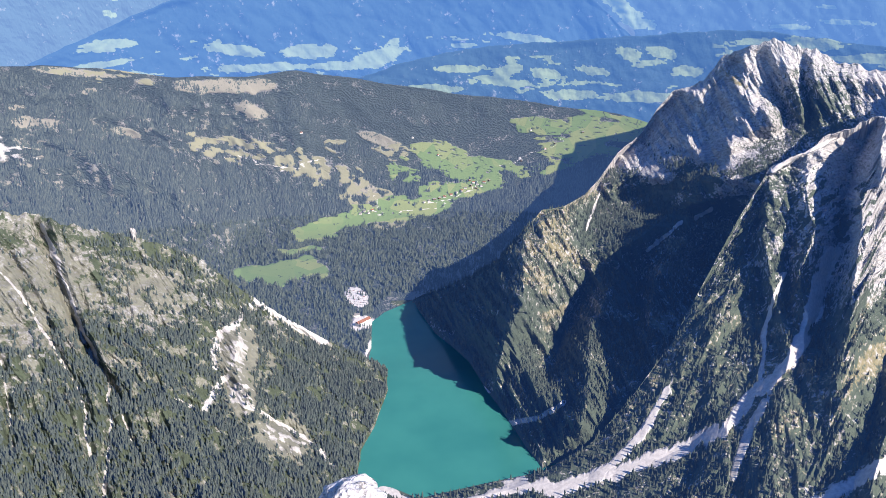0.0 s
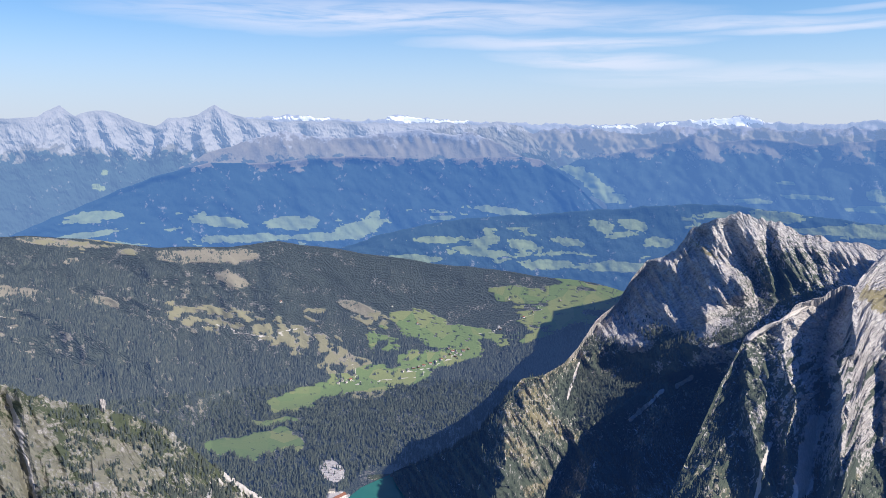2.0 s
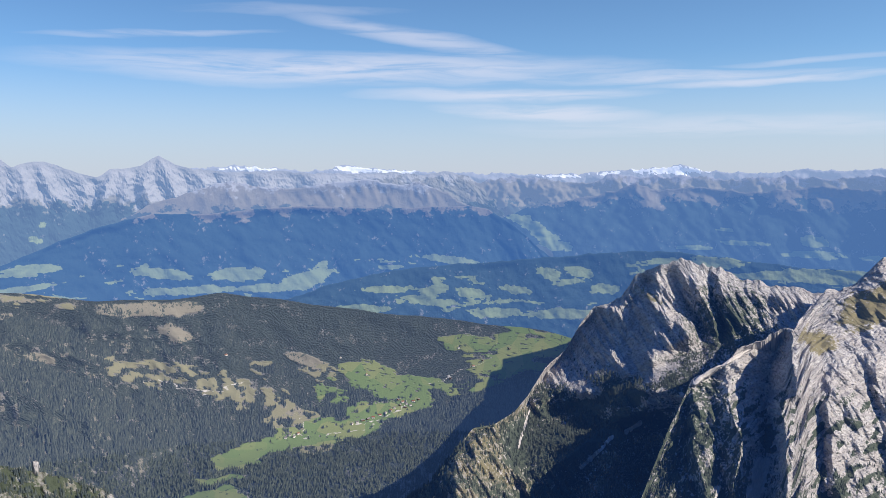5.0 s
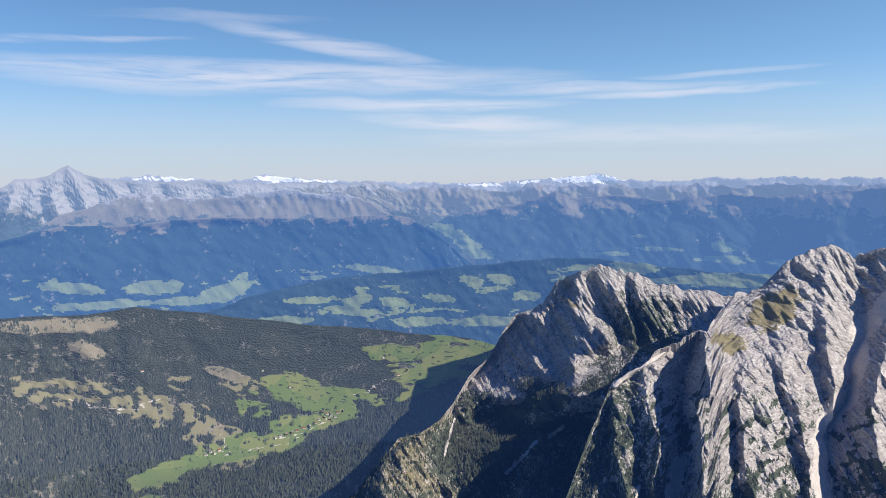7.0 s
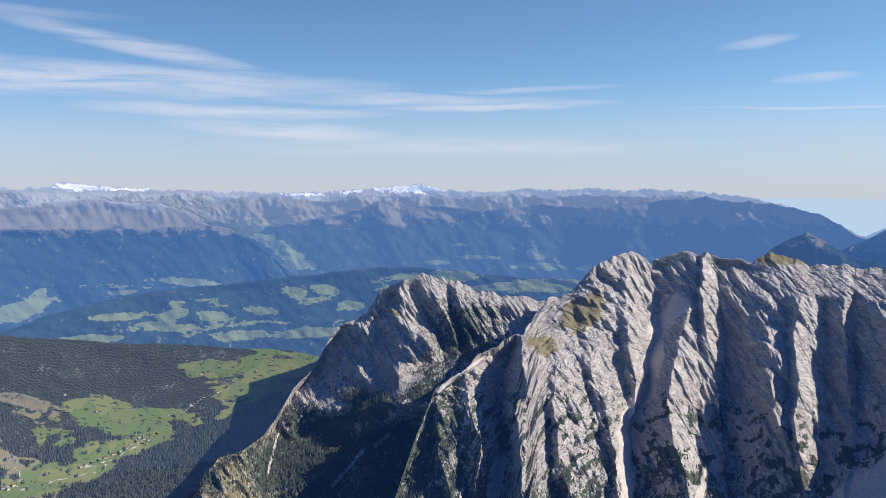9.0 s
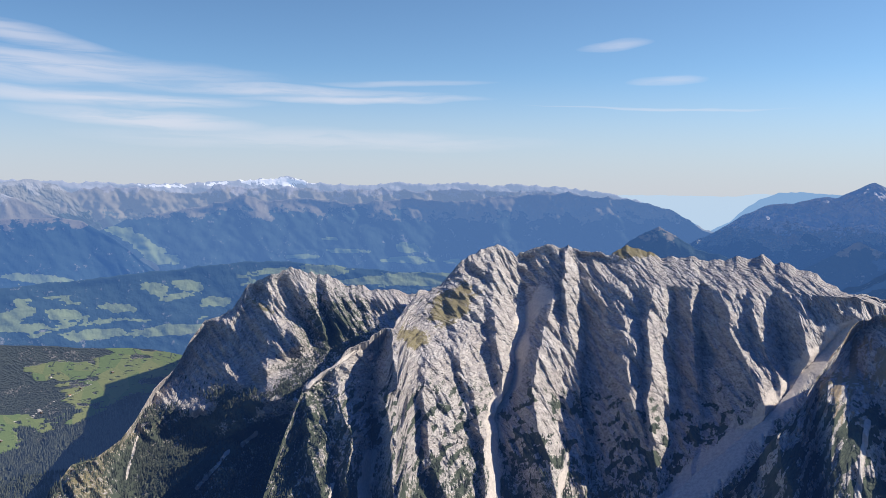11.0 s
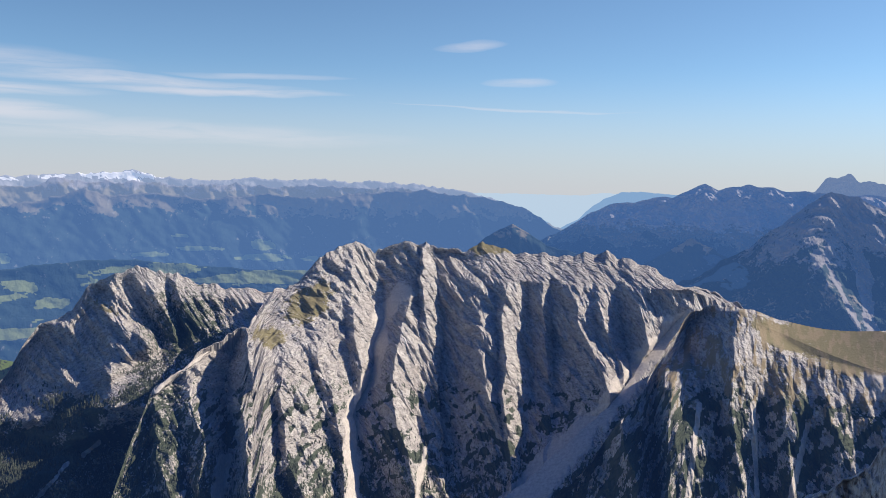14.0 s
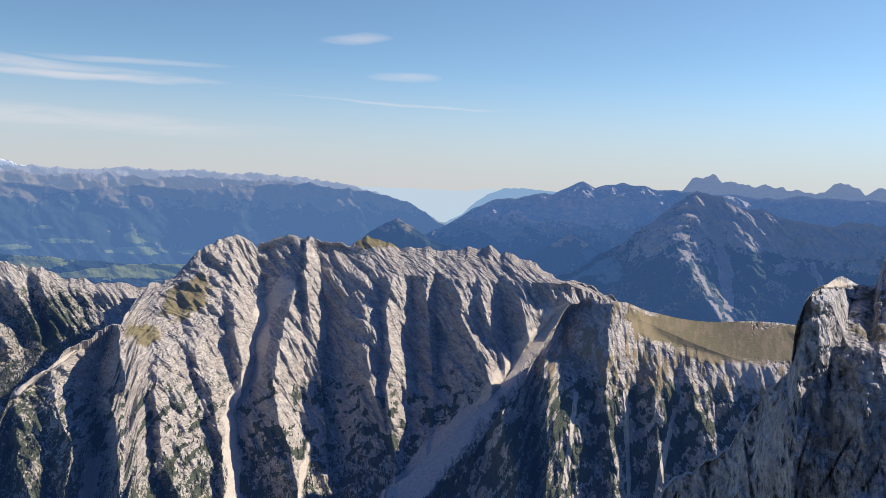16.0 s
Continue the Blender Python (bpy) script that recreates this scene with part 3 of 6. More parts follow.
W_NET_6 = [[(80.6, -6.8, 20), (81.3, -10.0, 25), (82.5, -12.3, 0), (82.8, -14.3, -50)],
           [(81.8, -6.8, -15), (82.8, -10.3, -40), (83.1, -12.7, -60)],
           [(83.1, -6.7, 15), (83.9, -9.0, 25), (84.6, -10.6, 10), (84.0, -12.2, -50)],
           [(85.0, -6.6, -10), (86.0, -8.9, -30), (84.6, -12.2, -60)],
           [(87.1, -7.8, -30), (86.4, -8.7, -45), (83.5, -12.7, -45), (81.6, -15.2, -25), (78.2, -18.5, -10), (74.2, -21.8, 0)],
           [(89.5, -7.5, -20), (89.7, -11.3, -45), (86.1, -14.8, -40), (82.3, -18.2, -20), (78.3, -21.6, -10)]]
W_NET = W_NET_1 + W_NET_2 + W_NET_3 + W_NET_4 + W_NET_5 + W_NET_6
W_SCREE = [([(86.6, -9.0), (85.0, -10.8), (82.9, -13.4), (80.6, -16.3), (78.0, -19.0), (75.5, -22)], 1.5), ([(86.6, -8.8), (82.7, -13.7), (78.5, -19.5), (76, -23)], 1.15), ([(66.6, -7.4), (65.0, -9.1), (64.4, -12.8), (62.6, -16.5), (63.2, -22.5)], 1.0),
           ([(81.3, -15.1), (76.2, -19.8), (73.5, -23)], 0.7), ([(48.9, -14.0), (51.2, -12.5), (53.3, -11.4)], 0.28), ([(68.1, -19.0), (67.8, -22.5)], 0.35),
           ([(31.1, -37.8), (36.1, -37.9), (40.7, -36.3), (45.1, -34.3), (48.2, -32.1), (50.2, -29.05), (52.2, -26.6), (53.1, -23.0), (53.4, -19)], 0.75),
           ([(39.0, -36.8), (42.2, -33.5), (43.7, -30.4)], 0.55), ([(49.2, -35.0), (50.0, -32.15), (50.9, -29.8)], 0.5), ([(53.5, -37), (56.3, -34.8), (59.6, -31.5), (63, -28)], 0.6),
           ([(50.3, -28), (50.2, -24.5), (50.6, -21)], 0.25), ([(17, -37.6), (19, -37.7), (23, -39.6), (28, -38.9), (32, -37.8)], 0.5)]


def w_relief(A, E, V, s, w, D):
    k = step01(V, 0.0, 0.05) * water_fade(E, D, 20, 120)
    B, F = bent(A, E, s, w, 15, 0.3)
    main = network(B, F, W_NET)
    karst = step01(E + 0.5 * fbm(s / 120, w / 120, 19, 3), -7.0, -6.4) * step01(A, 69, 73)
    rough = slabs(s, w, 98, 115, 11, 0.36) * (0.45 + 0.55 * step01(E, -30, -20)) * (1 - 0.4 * karst)
    for line, width in W_SCREE:
        rough = rough * (1 - 0.93 * step01(streak(B, F, line, width * 1.3), 0, 0.5))
    near = ((1.1 + 1.0 * step01(A, 52, 57)) * main * step01(A, 40, 46) * (1 - 0.8 * karst) + rough) * k
    jag = (facets(s / 45, s * 0, 21) + 0.5 * facets(s / 17, s * 0, 23) - 0.8) * step01(A, 44, 54) * (1 - step01(V, 0.0, 0.06))
    return near, jag * 0.55


def w_cover(A, E, V, s, w, D):
    n = fbm(s / 160, w / 160, 41, 4)
    B, F = bent(A, E, s, w, 15, 0.3)
    rag = 0.5 * fbm(s / 45, w / 90, 44, 5) + 0.16 * fbm(s / 9, w / 60, 46, 3)
    scree = sum_max([step01(streak(B, F, l, wd) + rag, 0.22, 0.66) for l, wd in W_SCREE])
    grass = step01(sum_max([blob(A, E, 56.8, -10.9, 1.4, 0.9, -0.3), blob(A, E, 59.6, -8.3, 1.9, 1.5, 0.5), blob(A, E, 72.6, -4.2, 2.4, 0.45)]) + 0.3 * n + 0.25 * fbm(s / 40, w / 60, 48, 4), 0.36, 0.8) * 0.86
    low = step01(E + 5.0 * n + 1.5 * fbm(s / 50, w / 160, 43, 3), -16.0, -23.0)
    pine = clip01(0.55 * low + 0.55 * step01(A + 3 * n, 54, 49) * step01(E, -12.5, -15) + 0.5 * step01(E, -27, -31) + 0.45 * blob(A, E, 47.8, -25, 2.4, 6.5) - 0.2 * step01(A, 60, 64) * (E > -18) + 0.5 * n * low + 0.22 * step01(n, 0.0, 0.4))
    patch = step01(fbm(s / 38, w / 55, 47, 4) + 0.5 * n, 0.1, 0.22) * step01(E + 1.5 * n, -11.5, -16.5) * 0.9
    return dict(scree=scree, grass=np.maximum(grass, 0.75 * step01(E + 2 * n, -19, -24) * (1 - scree)), pine=np.maximum(np.minimum(pine, 0.66 + 0.3 * n), patch) * (1 - scree))


def sum_max(list_):
    out = list_[0]
    for v in list_[1:]:
        out = np.maximum(out, v)
    return out


W_CREST = [(12, -41.5, 1485), (17, -36.9, L_(-36.9)), (19, -37.2, L_(-37.2)), (23, -39.0, L_(-39.0)), (27.6, -38.2, L_(-38.2)), (31.1, -37.5, L_(-37.5)), (34, -36.9, L_(-36.9)), (38, -34.6, 1820), (41, -31, 1960), (43.5, -27, 2130),
           (45.5, -22, 2330), (47, -18, 2520), (48.7, -14.0, 2720), (50.5, -13.0, 2760), (52, -11.6, 2830), (53.9, -10.5, 2900), (55.2, -10.25, 2950), (55.7, -9.3, 3100), (56.3, -8.1, 3260), (57.3, -7.4, 3380), (58.7, -6.8, 3450),
           (60.3, -5.1, 3500), (62.8, -3.9, 3600), (64.3, -4.8, 3620), (65.5, -4.0, 3620), (66.5, -3.9, 3620), (69.8, -4.1, 3600), (71, -4.4, 3600), (72.2, -3.75, 3640), (74.5, -4.35, 3640),
           (77.6, -4.65, 3600), (80.5, -4.25, 3600), (83.7, -4.8, 3500), (86.5, -6.2, 3350), (88.7, -6.7, 3300), (92, -8.4, 3250), (97, -9.5, 3200)]
W_MID = [(12, -42.5, 1450), (23, -40, 1540), (31.1, -38.3, 1650), (38, -36, 1740), (43.5, -30, 1960), (47, -24, 2180), (50, -18, 2440), (54, -13.5, 2740), (55.4, -11.5, 2860), (58, -11.5, 2920), (62.8, -11, 3050), (70, -11, 3120), (78, -10.5, 3120), (84, -10, 3020), (90, -11, 2900), (97, -12, 2850)]
W_LOW = [(12, -44, 1380), (23, -42, 1440), (31.1, -40.5, 1520), (40, -37.2, 1660), (46, -33.5, 1790), (52, -27, 1950), (58, -23.5, 2230), (66, -23, 2330), (75, -23.5, 2320), (82, -18, 2500), (90, -16, 2550), (97, -16, 2550)]
W_FOOT = [(12, -48, 1180), (30, -46, 1220), (40, -43, 1330), (52, -37.5, 1500), (60, -34, 1650), (70, -32, 1720), (80, -30, 1800), (97, -28, 1900)]
# the wall's upper edge: on the far half a gentle karst slope lies between it and the crest
W_TOP = []
for n in range(35):
    a = 12 + 2.5 * n
    (e0, d0), (e1, d1) = [[float(np.interp(a, [c[0] for c in cv], [c[i] for c in cv])) for i in (1, 2)] for cv in (W_CREST, W_MID)]
    k = float(step01(a, 71, 76) * (1 - step01(a, 87, 91)))
    W_TOP.append((a, e0 + 0.2 * (e1 - e0) + k * (-6.7 - e0 - 0.2 * (e1 - e0)), d0 + 0.2 * (d1 - d0) - 190 * k))
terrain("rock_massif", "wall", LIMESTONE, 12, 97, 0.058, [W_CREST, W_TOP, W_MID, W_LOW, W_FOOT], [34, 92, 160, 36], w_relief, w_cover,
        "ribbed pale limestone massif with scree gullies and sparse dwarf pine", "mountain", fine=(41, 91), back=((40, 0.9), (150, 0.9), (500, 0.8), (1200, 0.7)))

# ---- the peak above the lake's shaded shore ----
N_CREST = [(20, -25.0, L_(-25.0)), (22.8, -24.95, L_(-24.95)), (23.6, -24.6, 2780), (25.1, -24.1, 2700), (27.5, -23.2, 2690), (29.6, -22.0, 2650), (31.5, -19.8, 2700), (32.9, -18.2, 2800), (34.5, -17.9, 2850), (36, -17.0, 3100), (37.0, -15.8, 3400), (38.3, -13.7, 3750), (39.7, -12.4, 3950), (41.0, -10.3, 4050),
           (41.8, -9.2, 4050), (43.6, -8.45, 4020), (44.8, -6.75, 4000), (46.3, -6.3, 3880), (47.7, -5.75, 3880), (49, -6.3, 3880), (50.2, -6.1, 3900), (52, -6.95, 3900), (54.9, -7.4, 3850), (56.4, -7.8, 3820), (58.7, -7.6, 3820), (62, -7.5, 3800)]
N_MID = [(20, -25.2, L_(-25.2)), (23, -25.15, L_(-25.15)), (25, -25.2, 2620), (27, -25.2, 2480), (29.5, -24.3, 2460), (31, -22.5, 2480), (33, -20.5, 2520), (35, -19.5, 2700), (37.5, -17.2, 3300), (40, -15.0, 3880), (41.5, -14.0, 3950), (43, -13.5, 3900), (44.5, -12.8, 3800), (46, -12, 3580), (52, -12.5, 3300), (62, -12, 3250)]
N_RIM = [(20, -25.4, L_(-25.35)), (23, -25.4, L_(-25.35)), (25, -26.5, 2540), (27, -27.6, 2370), (31, -27.0, 2180), (33, -24.5, 2250), (35, -23.5, 2250), (37.5, -21.5, 2400), (40, -20.0, 2550), (43, -17.5, 2800), (46, -16.2, 2950), (52, -15.5, 3000), (62, -14.5, 2950)]
N_SHORE = [(20, -25.5, L_(-25.4)), (23.0, -25.6, L_(-25.53)), (24.6, -27.4, L_(-27.4)), (27.4, -29.43, L_(-29.43)), (28.9, -31.43, L_(-31.43)), (30.9, -33.55, L_(-33.55)), (32.4, -35.24, L_(-35.24)), (34.0, -36.7, L_(-36.7)), (38, -33.5, 1930), (43, -28, 2200), (50, -20, 2600), (62, -17, 2800)]
N_FOOT = [(20, -26.5, L_(-26)), (23.0, -27.6, L_(-27)), (27.4, -31.4, L_(-30.8)), (32.4, -37.2, L_(-36.6)), (38, -37, L_(-36.7)), (44, -33, 1950), (50, -26, 2300), (62, -22, 2500)]
N_HIGH = [[(38.2, -11.0, -160), (37.0, -16.3, -60)],
           [(44.9, -6.8, 0), (43.7, -8.1, 50), (43.4, -10.8, 100), (43.0, -12.9, 190), (40.6, -14.9, 230), (38.3, -16.2, 200)],
           [(45.4, -7.3, -10), (44.3, -9.2, 50), (45.1, -10.9, 80), (45.6, -12.9, 170), (42.7, -15.9, 200)],
           [(46.1, -7.2, 30), (45.9, -8.7, 90), (47.3, -10.3, 130), (48.3, -11.3, 160), (49.0, -14.2, 190)],
           [(47.0, -6.7, 0), (48.1, -8.6, 0), (49.0, -10.4, -20), (50.0, -14.1, 110)],
           [(48.6, -6.4, 40), (49.1, -8.2, 90), (49.8, -9.6, 80), (50.4, -11.6, 60)],
           [(49.4, -6.5, 10), (49.9, -8.5, 20), (50.6, -10.3, 10)],
           [(49.9, -6.0, 30), (50.4, -8.1, 90), (51.0, -9.9, 80), (52.5, -13.8, 60)]]
N_DEEP = [[(22.3, -25.3, -60), (27.0, -29.4, -60), (30.9, -33.7, -40)],
           [(34.2, -18.5, 60), (31.9, -19.6, 120), (31.6, -21.5, 150), (31.9, -24.4, 130), (29.8, -29.4, 40)],
           [(37.6, -18.3, 0), (36.9, -22.0, -150), (35.8, -25.0, -240), (34.4, -29.1, -220), (33.3, -34.0, -60)],
           [(40.2, -18.9, -40), (38.6, -22.3, -170), (37.4, -26.1, -100), (37.2, -31.3, 60), (36.8, -34.5, 100), (36.0, -37.3, 60)],
           [(42.2, -18.8, -120), (40.6, -22.9, -250), (40.6, -27.0, -230), (42.9, -31.8, -110), (41.9, -34.7, -40)],
           [(43.7, -19.4, -120), (41.8, -22.8, -130), (41.8, -26.0, -120), (42.7, -28.3, -170), (44.0, -31.3, -100)],
           [(46.8, -17.5, -180), (44.7, -20.5, -270), (44.6, -24.9, -240), (46.2, -30.2, -100)]]


def basin(A, E):
    """The wooded bowl between the peak and its lower wall."""
    return step01(streak(A, E, [(54, -12.2), (50, -12.8), (45.5, -15.6), (41, -18.0), (37, -19.6)], 2.6), 0.05, 0.5)


def n_relief(A, E, V, s, w, D):
    w = np.radians(E) * 4600
    k = step01(V, 0.0, 0.07) * water_fade(E, D, 0, 60)
    B, F = bent(A, E, s, w, 65, 0.3)
    lower = step01(E + 0.6 * fbm(s / 200, w / 200, 69, 3), -15.0, -18.0)
    low = network(B, F, N_DEEP) - 60 * water_fade(E, D, 120, 350)
    low = np.where(low < 0, low * water_fade(E, D, 60, 260), low)
    main = 0.7 * network(B, F, N_HIGH) * (1 - lower) * (1 - 0.7 * basin(A, E)) + low * lower
    rough = slabs(s, w, 125, 115, 61, 0.45) * (1 - 0.7 * basin(A, E))
    jag = (facets(s / 60, s * 0, 71) + 0.5 * facets(s / 20, s * 0, 73) - 0.8) * step01(A, 36, 44) * (1 - step01(V, 0.0, 0.06))
    return (2.0 * main + rough) * k, jag * 0.55


def n_cover(A, E, V, s, w, D):
    w = np.radians(E) * 4600
    n = fbm(s / 150, w / 150, 81, 4)
    scree = sum_max([step01(streak(A, E, l, wd) + 0.3 * fbm(s / 30, w / 50, 84, 3), 0.2, 0.5) for l, wd in
                     [([(45.2, -17.3), (44.2, -18.0)], 0.22), ([(43.2, -18.4), (42.3, -19.4), (41.0, -20.6)], 0.2), ([(27, -30.0), (29.2, -31.6)], 0.15), ([(30.2, -33.9), (33.5, -33.2), (35.5, -32.0)], 0.28), ([(37.2, -16.6), (36.3, -19.5)], 0.12)]])
    # last term: real pine cover, thickened to stand in for shade on this flank
    pine = clip01(0.08 + 0.56 * step01(E + 2.2 * n, -13.0, -17.5) - 0.4 * blob(A, E, 34.2, -21.5, 2.0, 3.5) + 0.45 * basin(A, E + 0.8 * n) - 0.4 * clip01(3 * n) + 0.2 * step01(A, 31, 27) + 0.3 * step01(E, -19.5, -23) * step01(A + 3 * n, 43, 39))
    pine = np.maximum(pine, 0.95 * blob(A, E, 51.0, -10.3, 2.4, 2.4))
    return dict(scree=scree, pine=pine, grass=np.maximum(0.8 * blob(A, E, 45.6, -8.4, 0.9, 0.25, -0.6), 0.7 * step01(E + 2 * n, -14, -17)))


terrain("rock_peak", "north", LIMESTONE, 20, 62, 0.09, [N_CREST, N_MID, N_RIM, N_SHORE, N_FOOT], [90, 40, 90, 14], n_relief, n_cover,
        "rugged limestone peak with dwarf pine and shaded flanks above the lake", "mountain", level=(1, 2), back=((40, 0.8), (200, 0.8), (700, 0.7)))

# ---- the slope on the lake's other shore ----
M_CREST = [(-12, -14.5, 2450), (-5.7, -16.0, 2380), (-3.7, -16.5, 2360), (-2.1, -17.3, 2350), (2.8, -19.1, 2350), (6.5, -20.8, 2340), (9.5, -23.5, 2330), (12.4, -25.6, 2310), (15.6, -27.5, 2290), (19, -29.1, 2280), (20.6, -29.9, L_(-29.9)), (21.1, -30.5, L_(-30.5)), (21.4, -31.5, L_(-31.5))]
M_MID = [(-12, -25, 1850), (-4, -25.5, 1880), (2.8, -26.5, 1930), (9.5, -29.5, 1960), (15.6, -31.8, 2000), (19, -32.2, 2060), (20.6, -31.4, L_(-31.4)), (21.4, -32.2, L_(-31.9))]
M_LOW = [(-12, -37, 1420), (0, -37, 1450), (9.5, -37, 1520), (15, -37, 1640), (18.1, -36.3, L_(-36.2)), (19.4, -35.0, L_(-34.9)), (20.7, -32.7, L_(-32.6)), (21.4, -32.8, L_(-32.4))]
M_FOOT = [(-12, -46, 1050), (0, -46, 1090), (9.5, -45, 1170), (15, -42, 1400), (18.1, -38, L_(-37.6)), (20.7, -34.5, L_(-34.1)), (21.4, -34, L_(-33.4))]
M_LINES = [([(-3.5, -17.2), (-2.2, -23.5), (-1.1, -28.3), (-1.5, -31.3), (-3.0, -36)], 0.3), ([(-6.4, -19.7), (-4.5, -24.2), (-3.1, -28.3), (-3.2, -32.5)], 0.22), ([(-7.6, -25.3), (-8.2, -31.0)], 0.2),
           ([(-1.8, -25.9), (-0.6, -30.0), (0.0, -33.1)], 0.16), ([(9.0, -25.5), (7.4, -26.2), (6.8, -27.4), (6.7, -28.4)], 0.6), ([(7.4, -29.3), (6.6, -30.3), (5.6, -31.2)], 0.7),
           ([(7.5, -29.8), (8.6, -31.6), (12.5, -34.0), (15.6, -36.4)], 0.3), ([(3.6, -30.2), (5.1, -31.0)], 0.25), ([(10.3, -24.6), (11.5, -25.1), (13.2, -26.2), (15.4, -27.7)], 0.95)]


def m_relief(A, E, V, s, w, D):
    k = water_fade(E, D, 0, 90) * step01(V, 0.0, 0.06)
    near = (crag_relief(A, E, V, s, w, 50, 120, 91, 0.25, 0.9) * (0.35 + 0.65 * step01(A, 9, 0)) + 16 * fbm(s / 70, w / 70, 93, 4)) * k
    B, F = bent(A, E, s, w, 97, 0.4)
    for line, wd in M_LINES:
        near = near - 22 * step01(streak(B, F, line, wd * 3), 0, 1) * k
    near = near - 42 * rib(B, F, [(-3.9, -16.9), (-3.1, -21.5), (-1.9, -26)], 0.6) + 45 * rib(B, F, [(-2.9, -17.1), (-2.3, -21.5), (-1.1, -26)], 0.5) - 28 * rib(B, F, [(-5.6, -18.5), (-5.0, -20.5), (-4.0, -24)], 0.4)
    near = near + 55 * rib(A, E, [(9.2, -25.2), (8.3, -28.5), (9.5, -32)], 1.6) * k
    return near, (ridged(s / 45, s * 0, 95, 4) - 0.6) * 0.5 * (1 - step01(V, 0, 0.05)) * step01(A, 16, 8)


def m_cover(A, E, V, s, w, D):
    n = fbm(s / 120, w / 120, 101, 4)
    B, F = bent(A, E, s, w, 97, 0.4)
    scree = sum_max([step01(streak(B, F, l, wd * 0.8) + 0.5 * fbm(s / 18, w / 34, 104, 4) + 0.45 * fbm(s / 55, w / 60, 106, 3), 0.3, 0.62) for l, wd in M_LINES])
    gravel = sum_max([blob(A, E, 8.6, -27.6, 1.5, 2.0), blob(A, E, 8.4, -30.6, 1.3, 1.6, -0.4), 0.9 * blob(A, E, 11.6, -34.2, 2.6, 1.2, -0.6), 0.9 * blob(A, E, 13.0, -26.0, 2.2, 0.8, -0.6)])
    scree = np.maximum(0.74 * scree, 0.56 * step01(gravel + 0.55 * fbm(s / 25, w / 25, 108, 5), 0.5, 0.85))
    rocky = sum_max([blob(A, E, -3.2, -21.5, 2.6, 4.0), blob(A, E, -6.6, -21, 2.0, 3), blob(A, E, 9.4, -28.2, 3.0, 2.6), blob(A, E, 8.6, -31.0, 2.2, 2.0), 0.9 * blob(A, E, 3.0, -22.5, 3.4, 2.2), blob(A, E, 11.5, -34.0, 3.6, 2.0, -0.5)])
    pine = clip01(0.66 + 0.14 * step01(E, -24, -29) - 0.42 * step01(rocky, 0.42, 0.75) + 0.5 * n + 0.7 * fbm(s / 35, w / 45, 109, 4) - 0.12 * step01(E, -34, -22) * step01(A, 12, 6))
    pine = pine * (1 - 0.75 * step01(gravel + 0.3 * n, 0.42, 0.62))
    shore = (1 - water_fade(E, D, 0, 5)) * (A > 17) * step01(fbm(s / 60, w * 0, 107, 3), -0.25, 0.25)
    scree = np.maximum(scree, 0.42 * shore)
    return dict(scree=scree, pine=pine, dry=clip01(0.72 + 0.1 * step01(rocky, 0.4, 0.8) + 0.2 * step01(E, -24, -29) + 0.25 * n))


terrain("lake_slope", "left", SLOPE, -12, 21.4, 0.09, [M_CREST, M_MID, M_LOW, M_FOOT], [90, 100, 28], m_relief, m_cover,
        "steep wooded mountainside with pale gullies falling to the lake", "mountain", back=((40, 0.75), (200, 0.8), (700, 0.7)))

# ---- wooded hill with pastures beyond the lake ----
H_CREST = [(-14, -7.5, 6300), (-4.1, -7.0, 6300), (-1.7, -7.05, 6300), (2.6, -7.65, 6300), (6.2, -8.25, 6200), (11.2, -8.5, 6200), (14.8, -8.2, 6300), (19.8, -8.95, 6300), (26.5, -10.0, 6500), (32.3, -10.5, 6700), (34.8, -10.85, 6900), (38, -11.1, 7100), (41, -11.8, 7100), (46, -13, 7000)]
H_MID = [(-14, -13, 4000), (-4, -13.5, 4050), (6, -14.0, 4300), (12, -14.2, 4700), (18, -14.2, 5000), (24.4, -13.2, 5650), (30, -12.8, 6050), (38, -13.2, 6250), (46, -14.5, 6100)]
H_LOW = [(-14, -17.5, 3150), (-4, -18.5, 3150), (5, -20.2, 3250), (9.5, -21.6, 3280), (13.4, -20.0, 3560), (17.6, -19.0, 3900), (20.3, -18.1, 4200), (24.7, -17.6, 4400), (28.1, -16.7, 4800), (32.7, -15.8, 5100), (38, -15.4, 5300), (46, -16, 5100)]
H_FLAT = [(-14, -20.5, 2950), (5, -22.8, 2980), (9.5, -23.4, 3010), (13.4, -22.6, 3130), (17.6, -21.9, 3250), (20.3, -21.4, 3330), (24.7, -20.6, 3480), (30, -19.4, 3700), (38, -17.5, 4150), (46, -17, 4300)]
H_FOOT = [(-14, -24, 2650), (5, -26.5, 2620), (9.5, -27.0, 2530), (14, -27.9, 2440), (19.0, -28.7, 2373), (19.4, -28.2, L_(-28.15)), (19.7, -27.35, L_(-27.3)), (20.9, -26.55, L_(-26.5)), (22.6, -25.4, L_(-25.32)), (24, -25.0, 2850), (30, -22, 3300), (38, -19, 4000), (46, -18, 4300)]
H_UNDER = [(-14, -26, 2500), (19.0, -30.5, 2300), (20.9, -28, L_(-27.4)), (24, -26.5, L_(-26)), (30, -25, 2900), (46, -22, 3300)]
